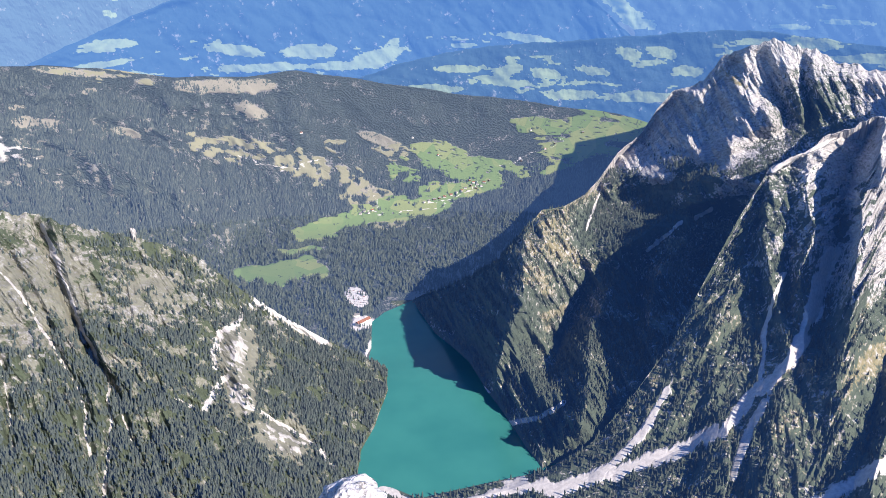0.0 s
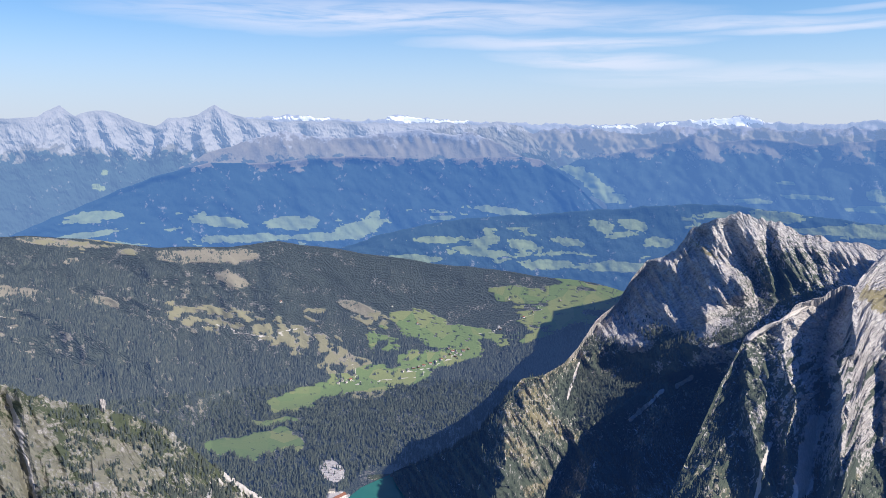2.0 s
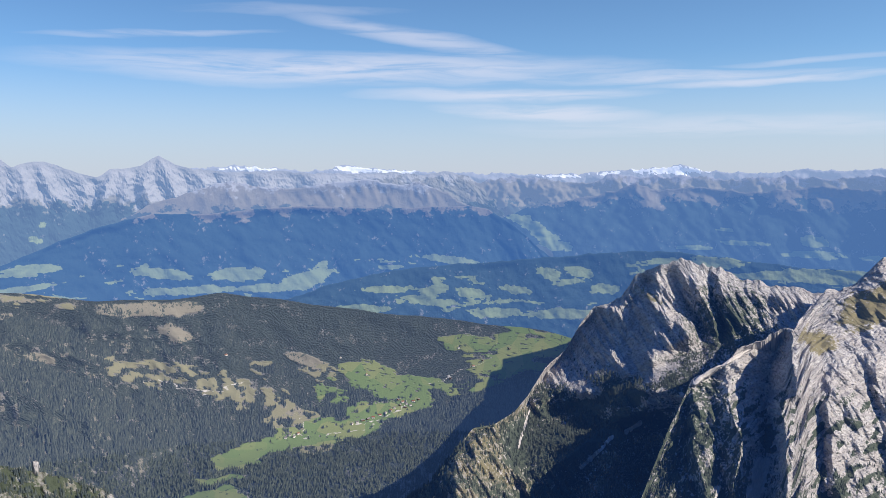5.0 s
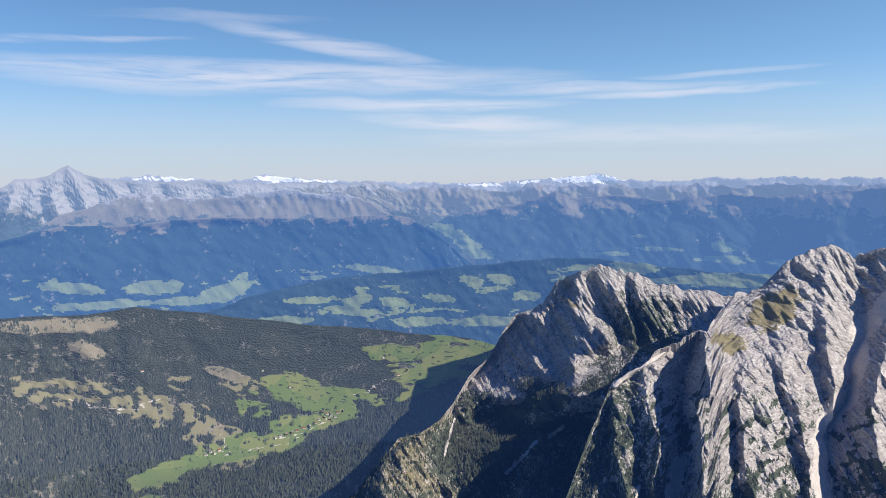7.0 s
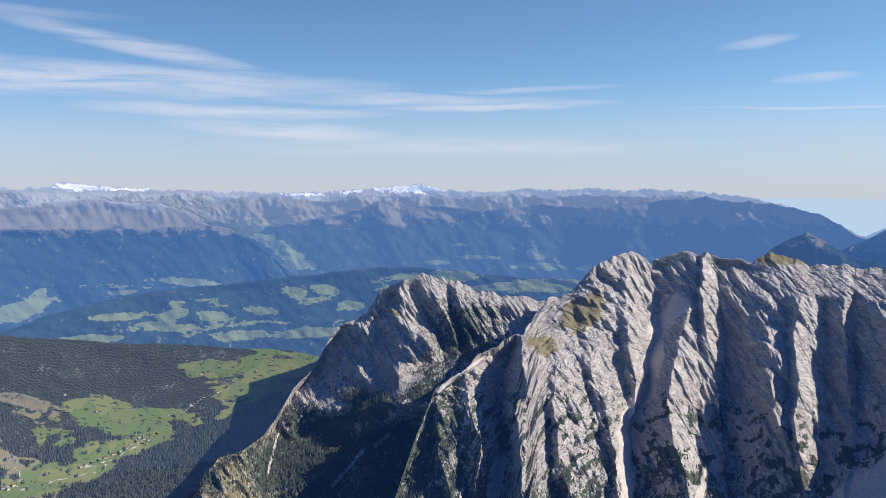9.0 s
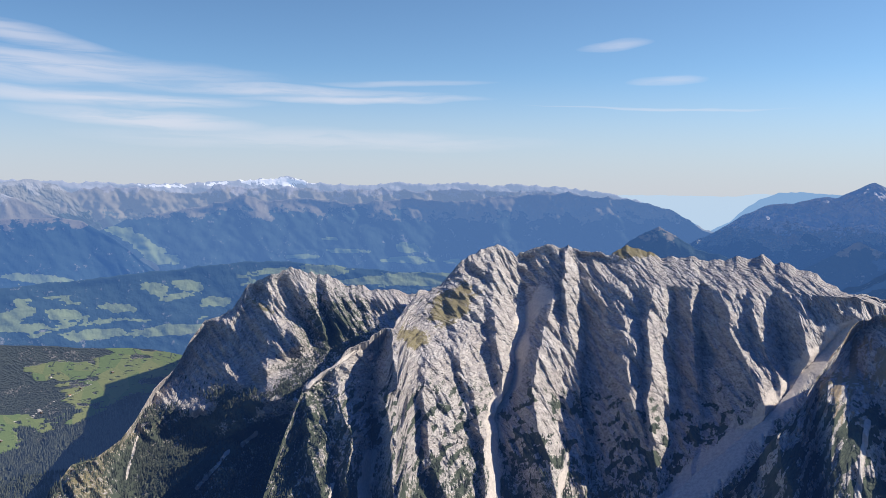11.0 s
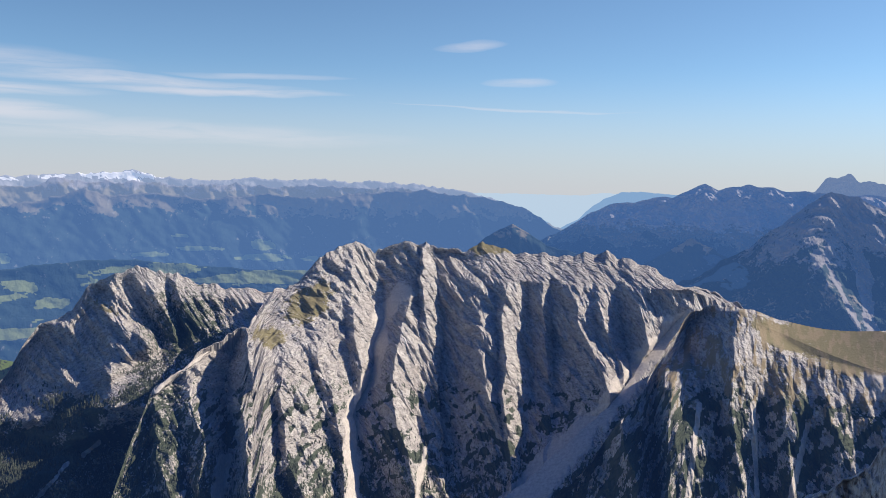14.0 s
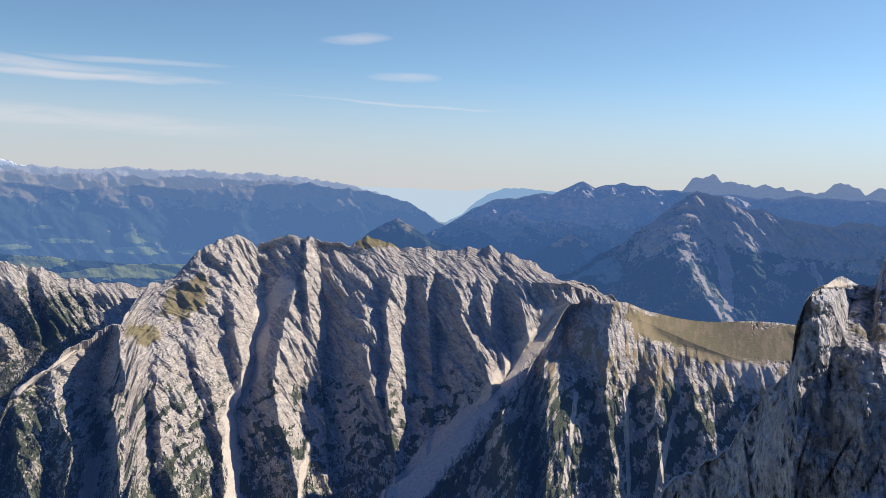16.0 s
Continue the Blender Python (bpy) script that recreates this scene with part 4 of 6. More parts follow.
# open ground: bearing, height angle, half width, half height, tilt
H_FIELDS = [(12.7, -22.35, 3.58, 0.82, -0.02), (14.1, -20.89, 1.90, 0.32, -0.06), (15.5, -19.71, 1.99, 0.33, -0.05), (18.5, -18.90, 2.71, 0.70, 0.21), (23.4, -17.77, 4.33, 1.11, 0.29), (27.9, -16.82, 2.15, 0.58, 0.21), (26.2, -14.98, 3.24, 1.11, -0.35), (24.3, -13.83, 1.44, 0.57, 0.00), (22.3, -15.57, 1.46, 0.66, -0.01), (31.9, -15.17, 3.14, 0.53, 0.08), (34.4, -13.83, 3.48, 0.72, 0.04), (37.0, -12.36, 3.22, 1.07, -0.05), (32.4, -12.24, 2.28, 0.57, -0.11), (35.8, -11.05, 1.56, 0.43, -0.21), (39.1, -11.99, 1.57, 0.55, 0.06)]
H_PASTURE = [(15.8, -15.18, 3.00, 1.22, -0.18), (10.0, -13.35, 2.98, 0.87, -0.15), (19.1, -17.14, 1.93, 0.90, -0.03), (21.3, -14.12, 1.44, 0.57, -0.11), (21.1, -19.27, 1.32, 0.42, 0.17), (1.9, -7.73, 2.64, 0.43, -0.08), (4.8, -8.64, 0.80, 0.37, -0.05), (17.5, -13.70, 1.04, 0.40, -0.23)]
H_GROVES = [(30.7, -13.77, 2.23, 1.21, -0.50), (32.6, -11.03, 2.87, 0.52, -0.07), (22.5, -16.81, 0.69, 0.82, -0.59)]
H_DRY = [(0.2, -7.65, 2.3, 0.28, -0.17), (4.4, -8.5, 0.7, 0.22, 0), (-3.5, -9.6, 0.6, 0.2, 0), (0.9, -8.9, 0.6, 0.25, 0), (10.0, -9.1, 4.3, 0.55, -0.05), (-2.6, -10.6, 2.0, 0.4, -0.1), (3.0, -11.8, 1.1, 0.4, -0.4), (20.6, -13.2, 1.6, 0.5, -0.3), (11.4, -10.8, 1.4, 0.6, -0.3), (19.0, -16.8, 1.2, 0.6, 0)]


def h_relief(A, E, V, s, w, D):
    k = step01(V, 0.0, 0.1) * water_fade(E, D, 4, 60) * step01(A, 46, 36)
    spur = 130 * rib(A, E, [(-9, -8.6), (-5, -10.5), (0, -13.0), (5, -16.0), (9, -19.0)], 5.0, 0.9, 0.9)
    return (spur + 130 * (ridged((s + 0.1 * w) / 520, w / 2600, 111, 4) - 0.5) * step01(A, 22, 8) + 40 * fbm(s / 260, w / 800, 113, 4)) * k * step01(E, -24, -19), 0.12 * fbm(s / 300, s * 0, 115, 3) * (1 - V)


def h_cover(A, E, V, s, w, D):
    n = fbm(s / 170, w / 330, 121, 5)
    n2 = fbm(s / 60, w / 130, 123, 4)
    B, F = bent(A, E, s, w, 125, 0.5)
    field = sum_max([blob(B, F, *f) for f in H_FIELDS]) + 0.16 * n + 0.12 * n2 - 0.5 * step01(sum_max([blob(B, F, *f) for f in H_GROVES]) + 0.1 * n2, 0.42, 0.56)
    field = step01(field, 0.47, 0.53)
    dry = sum_max([blob(A, E, *f) for f in H_DRY]) + 0.22 * n + 0.16 * n2
    dry = np.maximum(step01(dry, 0.45, 0.62), 0.72 * step01(n2 + 0.6 * n, -0.02, 0.32) * step01(A, 19, 8) * step01(E, -9, -11) * (E > -21))
    grove = step01(fbm(s / 75, w / 150, 127, 4), 0.02, 0.16)
    pasture = step01(sum_max([blob(B, F, *f) for f in H_PASTURE]) + 0.25 * n + 0.2 * n2, 0.46, 0.56) * (1 - field) * (1 - 0.9 * grove)
    rock = 0.6 * step01(blob(A, E, -5.0, -12.0, 2.1, 1.2, -0.4) + 0.5 * n2, 0.5, 0.85) 
    beach = step01(streak(A, E, [(18.9, -28.7), (19.6, -27.5), (20.9, -26.6), (22.5, -25.4)], 0.26) + 0.2 * n2, 0.2, 0.5)
    road = sum_max([step01(streak(B, F, l, 0.11) + 0.25 * n2, 0.4, 0.8) * 0.62 for l in [[(18.6, -26.2), (18.2, -24.0), (18.9, -22.2), (19.3, -21.2)], [(27.8, -16.5), (25.0, -18.0), (22.0, -18.3), (19.5, -18.4)], [(29.6, -15.4), (31.5, -14.6), (34.5, -13.2)], [(9.3, -13.9), (13, -15.0), (17, -14.4)], [(20.3, -15.5), (19.9, -17), (20.4, -18)]]])
    lot = step01(blob(A, E, 18.3, -24.6, 1.05, 0.85, -0.2) + 0.1 * n2, 0.5, 0.6) + step01(blob(A, E, 18.6, -26.5, 1.0, 0.6, 0.1) + 0.2 * n2, 0.5, 0.62)
    scree = clip01(sum_max([rock, beach, road, 0.9 * clip01(lot)]))
    field = field * (1 - 0.8 * step01(fbm(s / 40, w / 60, 129, 4), 0.4, 0.46) * step01(E, -19.5, -18.5))
    return dict(meadow=field, grass=pasture, dry=dry * (1 - pasture), scree=scree, pine=clip01(0.86 + 0.5 * n - 1.1 * field - 0.9 * pasture - 0.6 * dry - 0.6 * scree))


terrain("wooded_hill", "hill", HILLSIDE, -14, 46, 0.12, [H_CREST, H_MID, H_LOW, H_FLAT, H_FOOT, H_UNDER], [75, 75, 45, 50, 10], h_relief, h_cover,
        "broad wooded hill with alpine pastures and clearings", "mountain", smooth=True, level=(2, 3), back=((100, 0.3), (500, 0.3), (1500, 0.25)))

# ---- the pasture shoulder and its spurs ----
R_CREST = [(72, -27, 2080), (76, -24, 2140), (80, -19.7, 2200), (82.6, -15.9, 2280), (84.1, -13.8, 2330), (84.8, -12.2, 2390), (85.9, -10.05, 2490), (87.15, -8.0, 2600), (88.3, -7.8, 2620), (90.1, -7.6, 2640), (91.2, -7.7, 2640), (92.9, -8.35, 2680), (96.8, -8.8, 2720), (98.5, -8.5, 2720), (99.7, -8.25, 2720), (102.2, -8.3, 2720), (108, -8.6, 2720), (116, -9, 2700)]
R_EDGE = [(72, -27.6, 2070), (80, -20.5, 2190), (84, -14.8, 2300), (85.6, -12.0, 2410), (86.8, -9.8, 2510), (88.3, -8.8, 2560), (91, -8.5, 2590), (92.9, -9.1, 2600), (95, -9.9, 2570), (97, -10.6, 2510), (99.7, -11.2, 2450), (102, -11.5, 2410), (116, -11.6, 2380)]
R_MID = [(72, -30, 1970), (80, -24, 2090), (84, -18.5, 2200), (88, -15, 2300), (92, -13, 2390), (97, -14, 2320), (102, -15, 2230), (116, -15, 2190)]
R_FOOT = [(72, -36, 1600), (80, -33, 1780), (88, -30, 1860), (97, -28, 1930), (116, -27, 1930)]
R_NET_1 = [[(82.5, -13.9, -30), (81.2, -16.8, -30), (80.8, -20.6, -20)],
           [(84.2, -13.8, 20), (82.8, -16.2, 60), (83.1, -18.1, 70), (84.0, -20.6, 60)],
           [(85.0, -13.7, -30), (84.9, -16.4, -30), (85.5, -20.5, -20)],
           [(86.0, -11.7, -20), (85.6, -12.6, 50), (85.8, -14.8, 110), (86.2, -17.4, 110), (86.3, -20.4, 90)],
           [(86.7, -8.5, -90), (86.9, -10.8, -70), (88.4, -12.2, 20), (89.0, -14.4, 30), (89.7, -16.6, 20), (89.6, -19.9, 10)],
           [(90.2, -8.2, 60), (90.0, -11.3, 110), (90.0, -14.3, 90), (90.7, -17.2, 70), (91.3, -19.7, 60)]]
R_NET_2 = [[(92.1, -11.1, 50), (92.2, -14.1, 25), (92.6, -17.0, 15), (93.2, -19.4, 10)],
           [(93.4, -12.8, 50), (93.7, -15.3, 60), (94.5, -19.2, 60)],
           [(94.8, -12.6, 30), (94.9, -15.2, 15), (95.6, -19.0, 5)],
           [(95.8, -12.9, 40), (97.0, -16.3, 45), (98.2, -18.5, 40)],
           [(98.1, -12.5, 10), (99.1, -15.9, 0), (100.4, -18.1, 0)]]


def r_relief(A, E, V, s, w, D):
    flat = blob(A, E, 97.5, -9.6, 5.5, 1.6, -0.1)
    k = step01(V, 0.0, 0.08) * (1 - 0.97 * step01(flat, 0.42, 0.62))
    B, F = bent(A, E, s, w, 135, 0.3)
    near = (1.7 * network(B, F, R_NET_1 + R_NET_2) + slabs(s, w, 72, 85, 131, 0.25) * (0.45 + 0.55 * step01(E, -11.5, -14.0))) * k
    return near, (facets(s / 40, s * 0, 133) + 0.5 * facets(s / 15, s * 0, 137) - 0.8) * 0.6 * (1 - step01(V, 0, 0.06)) * (1 - step01(A, 89.5, 92))


def r_cover(A, E, V, s, w, D):
    n = fbm(s / 110, w / 110, 141, 4)
    grass = sum_max([step01(blob(A, E, 97.0, -9.7, 5.4, 1.5, -0.16) + 0.3 * n, 0.36, 0.66), step01(blob(A, E, 102.5, -9.8, 4.0, 1.7, 0) + 0.3 * n, 0.4, 0.7), 0.8 * blob(A, E, 86.8, -12.1, 1.7, 0.35), 0.75 * blob(A, E, 93.8, -13.0, 1.6, 1.5, -0.9)])
    pine = clip01(0.3 * step01(E + 3.5 * n, -14.5, -19.0) + 0.06 + 0.9 * step01(fbm(s / 30, w / 45, 145, 4) + 0.4 * n, -0.06, 0.06) * step01(E + 1.2 * n, -12.5, -14.0))
    scree = 0.55 * step01(blob(A, E, 99.5, -12.0, 3, 1.4), 0.4, 0.8) + 0.9 * sum_max([step01(streak(A, E, l, 0.3) + 0.4 * n, 0.3, 0.6) for l in [[(88, -14.5), (87.5, -21)], [(91.5, -14), (92.2, -21)], [(95.0, -15), (94, -21)]]])
    streaky = 0.75 * step01(fbm(s / 16, w / 120, 147, 4) + 0.4 * n, -0.1, 0.25) * step01(E, -17, -13.5)
    return dict(grass=grass, dry=streaky, pine=pine, scree=clip01(scree))


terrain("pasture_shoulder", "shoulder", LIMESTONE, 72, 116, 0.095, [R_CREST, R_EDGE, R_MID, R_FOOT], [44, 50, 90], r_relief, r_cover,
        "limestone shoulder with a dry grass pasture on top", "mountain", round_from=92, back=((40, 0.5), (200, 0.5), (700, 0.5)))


# ---- the distance ----
def far_relief(amp, lam, seed, jag=0.0, jlam=300.0, wooded=True):
    def relief(A, E, V, s, w, D):
        u = s + 0.15 * w + 0.3 * lam * (facets(s / (1.7 * lam), w / (2 * lam), seed + 2) - 0.5)
        near = 0.75 * amp * (spurs(u / lam, w / (lam * 2.6), seed) - 0.4) + 0.34 * amp * (spurs((s - 0.2 * w) / (lam * 0.42), w / (lam * 1.1), seed + 3) - 0.4)
        near = near + 0.17 * amp * (spurs((s + 0.3 * w) / (lam * 0.19), w / (lam * 0.45), seed + 4) - 0.4) + 0.1 * amp * (facets(u / (lam * 0.09), w / (lam * 0.2), seed + 6) - 0.5)
        near = (0.35 + 0.4 * step01(E, -3.0, -0.8) if wooded else 0.34) * near * step01(V, 0, 0.10)
        lift = jag * (ridged(s / jlam, s * 0, seed + 5, 5, 0.55) - 0.6) * (1 - step01(V, 0, 0.25))
        return near, lift
    return relief


def rocky_relief(amp, lam, seed, jag=0.0, jlam=300.0):
    def relief(A, E, V, s, w, D):
        u = s + 0.35 * lam * (facets(s / (1.4 * lam), w / (1.4 * lam), seed + 2) - 0.5)
        near = 0.6 * spurs((u + 0.25 * w) / lam, w / (lam * 1.7), seed) + 0.34 * spurs((u - 0.3 * w) / (lam * 0.45), w / (lam * 0.7), seed + 3)
        near = amp * (near + 0.2 * spurs((u + 0.4 * w) / (lam * 0.2), w / (lam * 0.3), seed + 4) + 0.12 * facets(s / (lam * 0.1), w / (lam * 0.13), seed + 7) - 0.55) * step01(V, 0, 0.08)
        lift = jag * (0.7 * facets(s / jlam, s * 0, seed + 5) + 0.4 * facets(s / (0.37 * jlam), s * 0, seed + 6) - 0.55) * (1 - step01(V, 0, 0.2))
        return near, lift
    return relief


def fields_cover(fields, tree_line=None, rock_line=None, seed=7, rag=0.22, snow=(), farms=()):
    def cover(A, E, V, s, w, D):
        n = fbm(A / 1.1, E / 0.6, seed, 6, 0.62)
        n2 = fbm(A / 0.45, E / 0.16, seed + 77, 4, 0.6)
        f = step01(sum_max([blob(A, E, *q) for q in fields]) + rag * n + 0.16 * n2, 0.44, 0.56) if fields else np.zeros_like(E)
        for a0, a1, e0, e1, k in farms:  # scattered fields within a stretch of slope
            zone = step01(A, a0 - 1, a0 + 1) * step01(A, a1 + 1, a1 - 1) * step01(E, e0 - 0.3, e0 + 0.3) * step01(E, e1 + 0.3, e1 - 0.3)
            f = np.maximum(f, zone * step01(facets(A / 2.0, E / 0.5, seed + 5) + 0.16 * n2 + 0.15 * n, 1 - k, 1.04 - k))
        out = dict(meadow=f)
        if tree_line is not None:
            out["dry"] = step01(E + 0.9 * n + 1.0 * (spurs(A / 2.4, E / 4.5, seed + 9) - 0.5), tree_line - 0.5, tree_line + 0.5)
        if rock_line is not None:
            out["scree"] = step01(E + 0.7 * n, rock_line - 0.7, rock_line + 0.7)
        if snow:
            out["snow"] = step01(sum_max([blob(A, E, *q) for q in snow]) + 0.35 * n + 0.45 * n2, 0.45, 0.6)
        return out
    return cover


# glow, haze: share and colour of the emission that paints a range's haze
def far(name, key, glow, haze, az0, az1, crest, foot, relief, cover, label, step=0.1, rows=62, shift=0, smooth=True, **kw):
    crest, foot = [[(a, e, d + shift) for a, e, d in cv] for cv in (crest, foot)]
    terrain(name, key, backdrop_material(key + "_haze_glow", glow, haze, **kw), az0, az1, step, [crest, foot], [rows], relief, cover, label, "mountain range", "structure",
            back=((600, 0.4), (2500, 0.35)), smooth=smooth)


# haze colour that the nearer ranges emit
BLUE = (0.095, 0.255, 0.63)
B1_FIELDS = [(26.5, -8.2, 2.0, 0.26, 0), (29.8, -9.1, 2.2, 0.32, -0.1), (32.8, -8.5, 1.3, 0.4, -0.2), (36.0, -8.2, 1.3, 0.28, -0.15), (38.4, -7.0, 1.0, 0.45, -0.3), (40.6, -6.8, 1.1, 0.35, -0.2), (42.4, -8.0, 1.0, 0.4, 0), (39.5, -9.9, 2.6, 0.4, 0.03), (24.5, -9.6, 2.5, 0.3, 0),
             (50.0, -5.9, 1.9, 0.45, 0), (53.4, -6.7, 1.5, 0.35, 0), (56.8, -6.5, 3.8, 0.5, 0.05), (46.5, -5.9, 1.3, 0.25, 0), (34.6, -9.9, 2.2, 0.35, 0)]
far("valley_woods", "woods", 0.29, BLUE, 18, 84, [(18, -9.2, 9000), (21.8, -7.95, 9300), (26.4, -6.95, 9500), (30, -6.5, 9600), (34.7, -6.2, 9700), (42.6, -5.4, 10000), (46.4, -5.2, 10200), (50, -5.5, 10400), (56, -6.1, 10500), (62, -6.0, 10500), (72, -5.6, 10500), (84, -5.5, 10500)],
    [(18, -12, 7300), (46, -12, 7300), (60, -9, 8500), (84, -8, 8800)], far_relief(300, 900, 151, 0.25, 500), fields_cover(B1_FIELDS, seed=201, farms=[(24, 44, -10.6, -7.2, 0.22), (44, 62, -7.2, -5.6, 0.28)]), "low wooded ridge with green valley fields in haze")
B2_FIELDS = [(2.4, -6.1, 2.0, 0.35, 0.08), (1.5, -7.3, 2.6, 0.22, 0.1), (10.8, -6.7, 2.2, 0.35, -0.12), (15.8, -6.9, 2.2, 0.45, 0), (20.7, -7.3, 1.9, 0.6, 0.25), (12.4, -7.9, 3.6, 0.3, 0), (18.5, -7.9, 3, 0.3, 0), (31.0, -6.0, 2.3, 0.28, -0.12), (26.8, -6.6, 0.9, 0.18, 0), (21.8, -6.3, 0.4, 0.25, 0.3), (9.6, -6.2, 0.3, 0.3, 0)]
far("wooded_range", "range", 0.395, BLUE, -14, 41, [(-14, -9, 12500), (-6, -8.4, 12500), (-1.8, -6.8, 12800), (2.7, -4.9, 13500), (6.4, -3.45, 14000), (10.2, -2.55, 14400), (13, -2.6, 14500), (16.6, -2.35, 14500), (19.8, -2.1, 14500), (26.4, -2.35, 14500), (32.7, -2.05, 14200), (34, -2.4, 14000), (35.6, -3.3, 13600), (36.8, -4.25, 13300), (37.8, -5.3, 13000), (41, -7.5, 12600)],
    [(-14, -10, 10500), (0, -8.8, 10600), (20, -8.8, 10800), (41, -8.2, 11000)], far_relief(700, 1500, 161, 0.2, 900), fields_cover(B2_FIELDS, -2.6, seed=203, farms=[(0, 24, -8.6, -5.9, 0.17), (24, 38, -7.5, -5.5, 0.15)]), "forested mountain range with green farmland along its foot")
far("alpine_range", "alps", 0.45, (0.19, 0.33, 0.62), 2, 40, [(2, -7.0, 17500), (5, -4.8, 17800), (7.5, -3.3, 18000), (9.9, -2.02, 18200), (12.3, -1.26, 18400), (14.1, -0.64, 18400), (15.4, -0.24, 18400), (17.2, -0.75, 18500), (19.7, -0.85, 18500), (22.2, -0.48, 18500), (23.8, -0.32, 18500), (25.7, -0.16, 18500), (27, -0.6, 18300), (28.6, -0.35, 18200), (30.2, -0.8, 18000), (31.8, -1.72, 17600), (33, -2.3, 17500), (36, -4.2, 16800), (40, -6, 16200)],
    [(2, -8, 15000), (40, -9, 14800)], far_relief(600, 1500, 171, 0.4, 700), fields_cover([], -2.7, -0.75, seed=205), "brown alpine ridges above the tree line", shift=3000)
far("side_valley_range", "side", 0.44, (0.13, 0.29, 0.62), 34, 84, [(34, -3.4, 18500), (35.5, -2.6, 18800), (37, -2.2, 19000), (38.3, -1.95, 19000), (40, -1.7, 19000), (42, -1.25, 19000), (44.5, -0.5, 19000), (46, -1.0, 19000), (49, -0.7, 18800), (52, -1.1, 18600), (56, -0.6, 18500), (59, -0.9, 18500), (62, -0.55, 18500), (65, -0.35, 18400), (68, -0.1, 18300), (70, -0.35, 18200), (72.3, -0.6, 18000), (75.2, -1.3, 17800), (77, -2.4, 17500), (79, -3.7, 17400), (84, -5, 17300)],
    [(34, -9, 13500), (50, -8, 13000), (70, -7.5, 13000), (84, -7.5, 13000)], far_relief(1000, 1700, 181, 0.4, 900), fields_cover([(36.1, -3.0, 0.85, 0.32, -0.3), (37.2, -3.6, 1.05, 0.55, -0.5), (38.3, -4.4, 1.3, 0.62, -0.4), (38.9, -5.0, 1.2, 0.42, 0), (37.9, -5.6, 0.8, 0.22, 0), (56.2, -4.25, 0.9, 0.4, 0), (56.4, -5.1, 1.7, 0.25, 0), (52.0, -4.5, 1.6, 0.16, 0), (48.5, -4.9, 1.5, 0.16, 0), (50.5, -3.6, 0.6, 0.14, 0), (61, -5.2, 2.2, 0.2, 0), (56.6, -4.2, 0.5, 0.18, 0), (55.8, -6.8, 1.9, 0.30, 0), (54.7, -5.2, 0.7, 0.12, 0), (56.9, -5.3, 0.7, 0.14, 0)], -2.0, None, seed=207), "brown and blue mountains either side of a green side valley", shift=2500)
G_NET = [[(-2.44, 0.07, -150), (-1.89, -1.75, -200)], [(0.98, 1.16, 0), (0.16, -0.47, 220), (-0.58, -1.95, 420)], [(1.73, 0.46, -100), (1.35, -0.48, -200), (1.45, -1.98, -150)],
         [(2.18, 0.58, 40), (2.54, -0.86, 350), (2.97, -2.30, 560)], [(2.96, 0.73, -20), (3.32, -0.86, -220), (3.72, -2.20, -200)], [(3.25, 0.96, 40), (3.88, -0.86, 150), (4.56, -1.83, 330)],
         [(4.71, 0.10, -120), (5.09, -1.25, -330), (5.34, -2.34, -450)], [(5.79, -0.09, 0), (6.04, -1.26, -40), (5.86, -2.27, -120)], [(6.52, -0.09, -150), (6.71, -1.18, -260), (6.08, -2.27, -260)],
         [(7.96, 0.61, 40), (7.32, -0.48, 330), (6.90, -2.04, 520)], [(8.18, 0.54, -20), (7.99, -0.68, 160), (7.76, -2.05, 250)], [(8.48, 0.62, 40), (8.60, -0.48, 320), (8.32, -2.06, 460)],
         [(9.23, 0.23, -100), (8.96, -1.07, -220), (9.19, -2.38, -330)], [(10.16, 1.02, 20), (9.70, -0.48, 220), (10.07, -2.27, 330)], [(10.39, 0.90, -30), (10.43, -0.48, -150), (11.31, -2.28, -220)],
         [(10.71, 1.26, 40), (11.43, -0.48, 240), (12.10, -2.09, 330)], [(12.16, 0.63, -100), (12.45, -0.48, -260), (12.65, -2.09, -320)], [(13.10, 0.48, 20), (13.78, -0.68, 200), (14.15, -2.10, 260)],
         [(14.36, 0.24, -100), (14.41, -0.97, -330)], [(15.71, 0.49, 20), (16.09, -0.97, 240)], [(16.59, 0.25, -100), (16.57, -0.97, -330)],
         [(17.81, 0.41, 20), (18.20, -0.97, 200)], [(19.76, 0.18, -80), (19.91, -1.09, -330)], [(20.99, 0.26, 20), (21.26, -1.09, 200)]]


def g_relief(A, E, V, s, w, D):
    B, F = bent(A, E, s, w, 193, 0.12)
    near, lift = rocky_relief(230, 620, 191, 0.32, 700)(A, E, V, s, w, D)
    return network(B, F, G_NET) * step01(V, 0, 0.05) * (0.25 + 0.75 * step01(E, -2.8, -1.6)) + near, lift


def g_cover(A, E, V, s, w, D):
    n = fbm(A / 0.9, E / 0.5, 209, 6, 0.62)
    low = network(A, E, G_NET) / 300  # rock reaches lower down the gullies
    gully = np.clip(-low, 0, 1)
    return dict(dry=step01(E + 0.7 * n + 0.35 * gully, -2.1, -1.6), scree=step01(E + 0.8 * n + 0.75 * gully - 1.3 * step01(A, 20, 27), -1.75, -1.05),
                meadow=step01(np.maximum(blob(A, E, 2.9, -4.1, 0.6, 0.2, -0.1), blob(A, E, 3.4, -3.1, 0.3, 0.15)) + 0.3 * n, 0.45, 0.6))


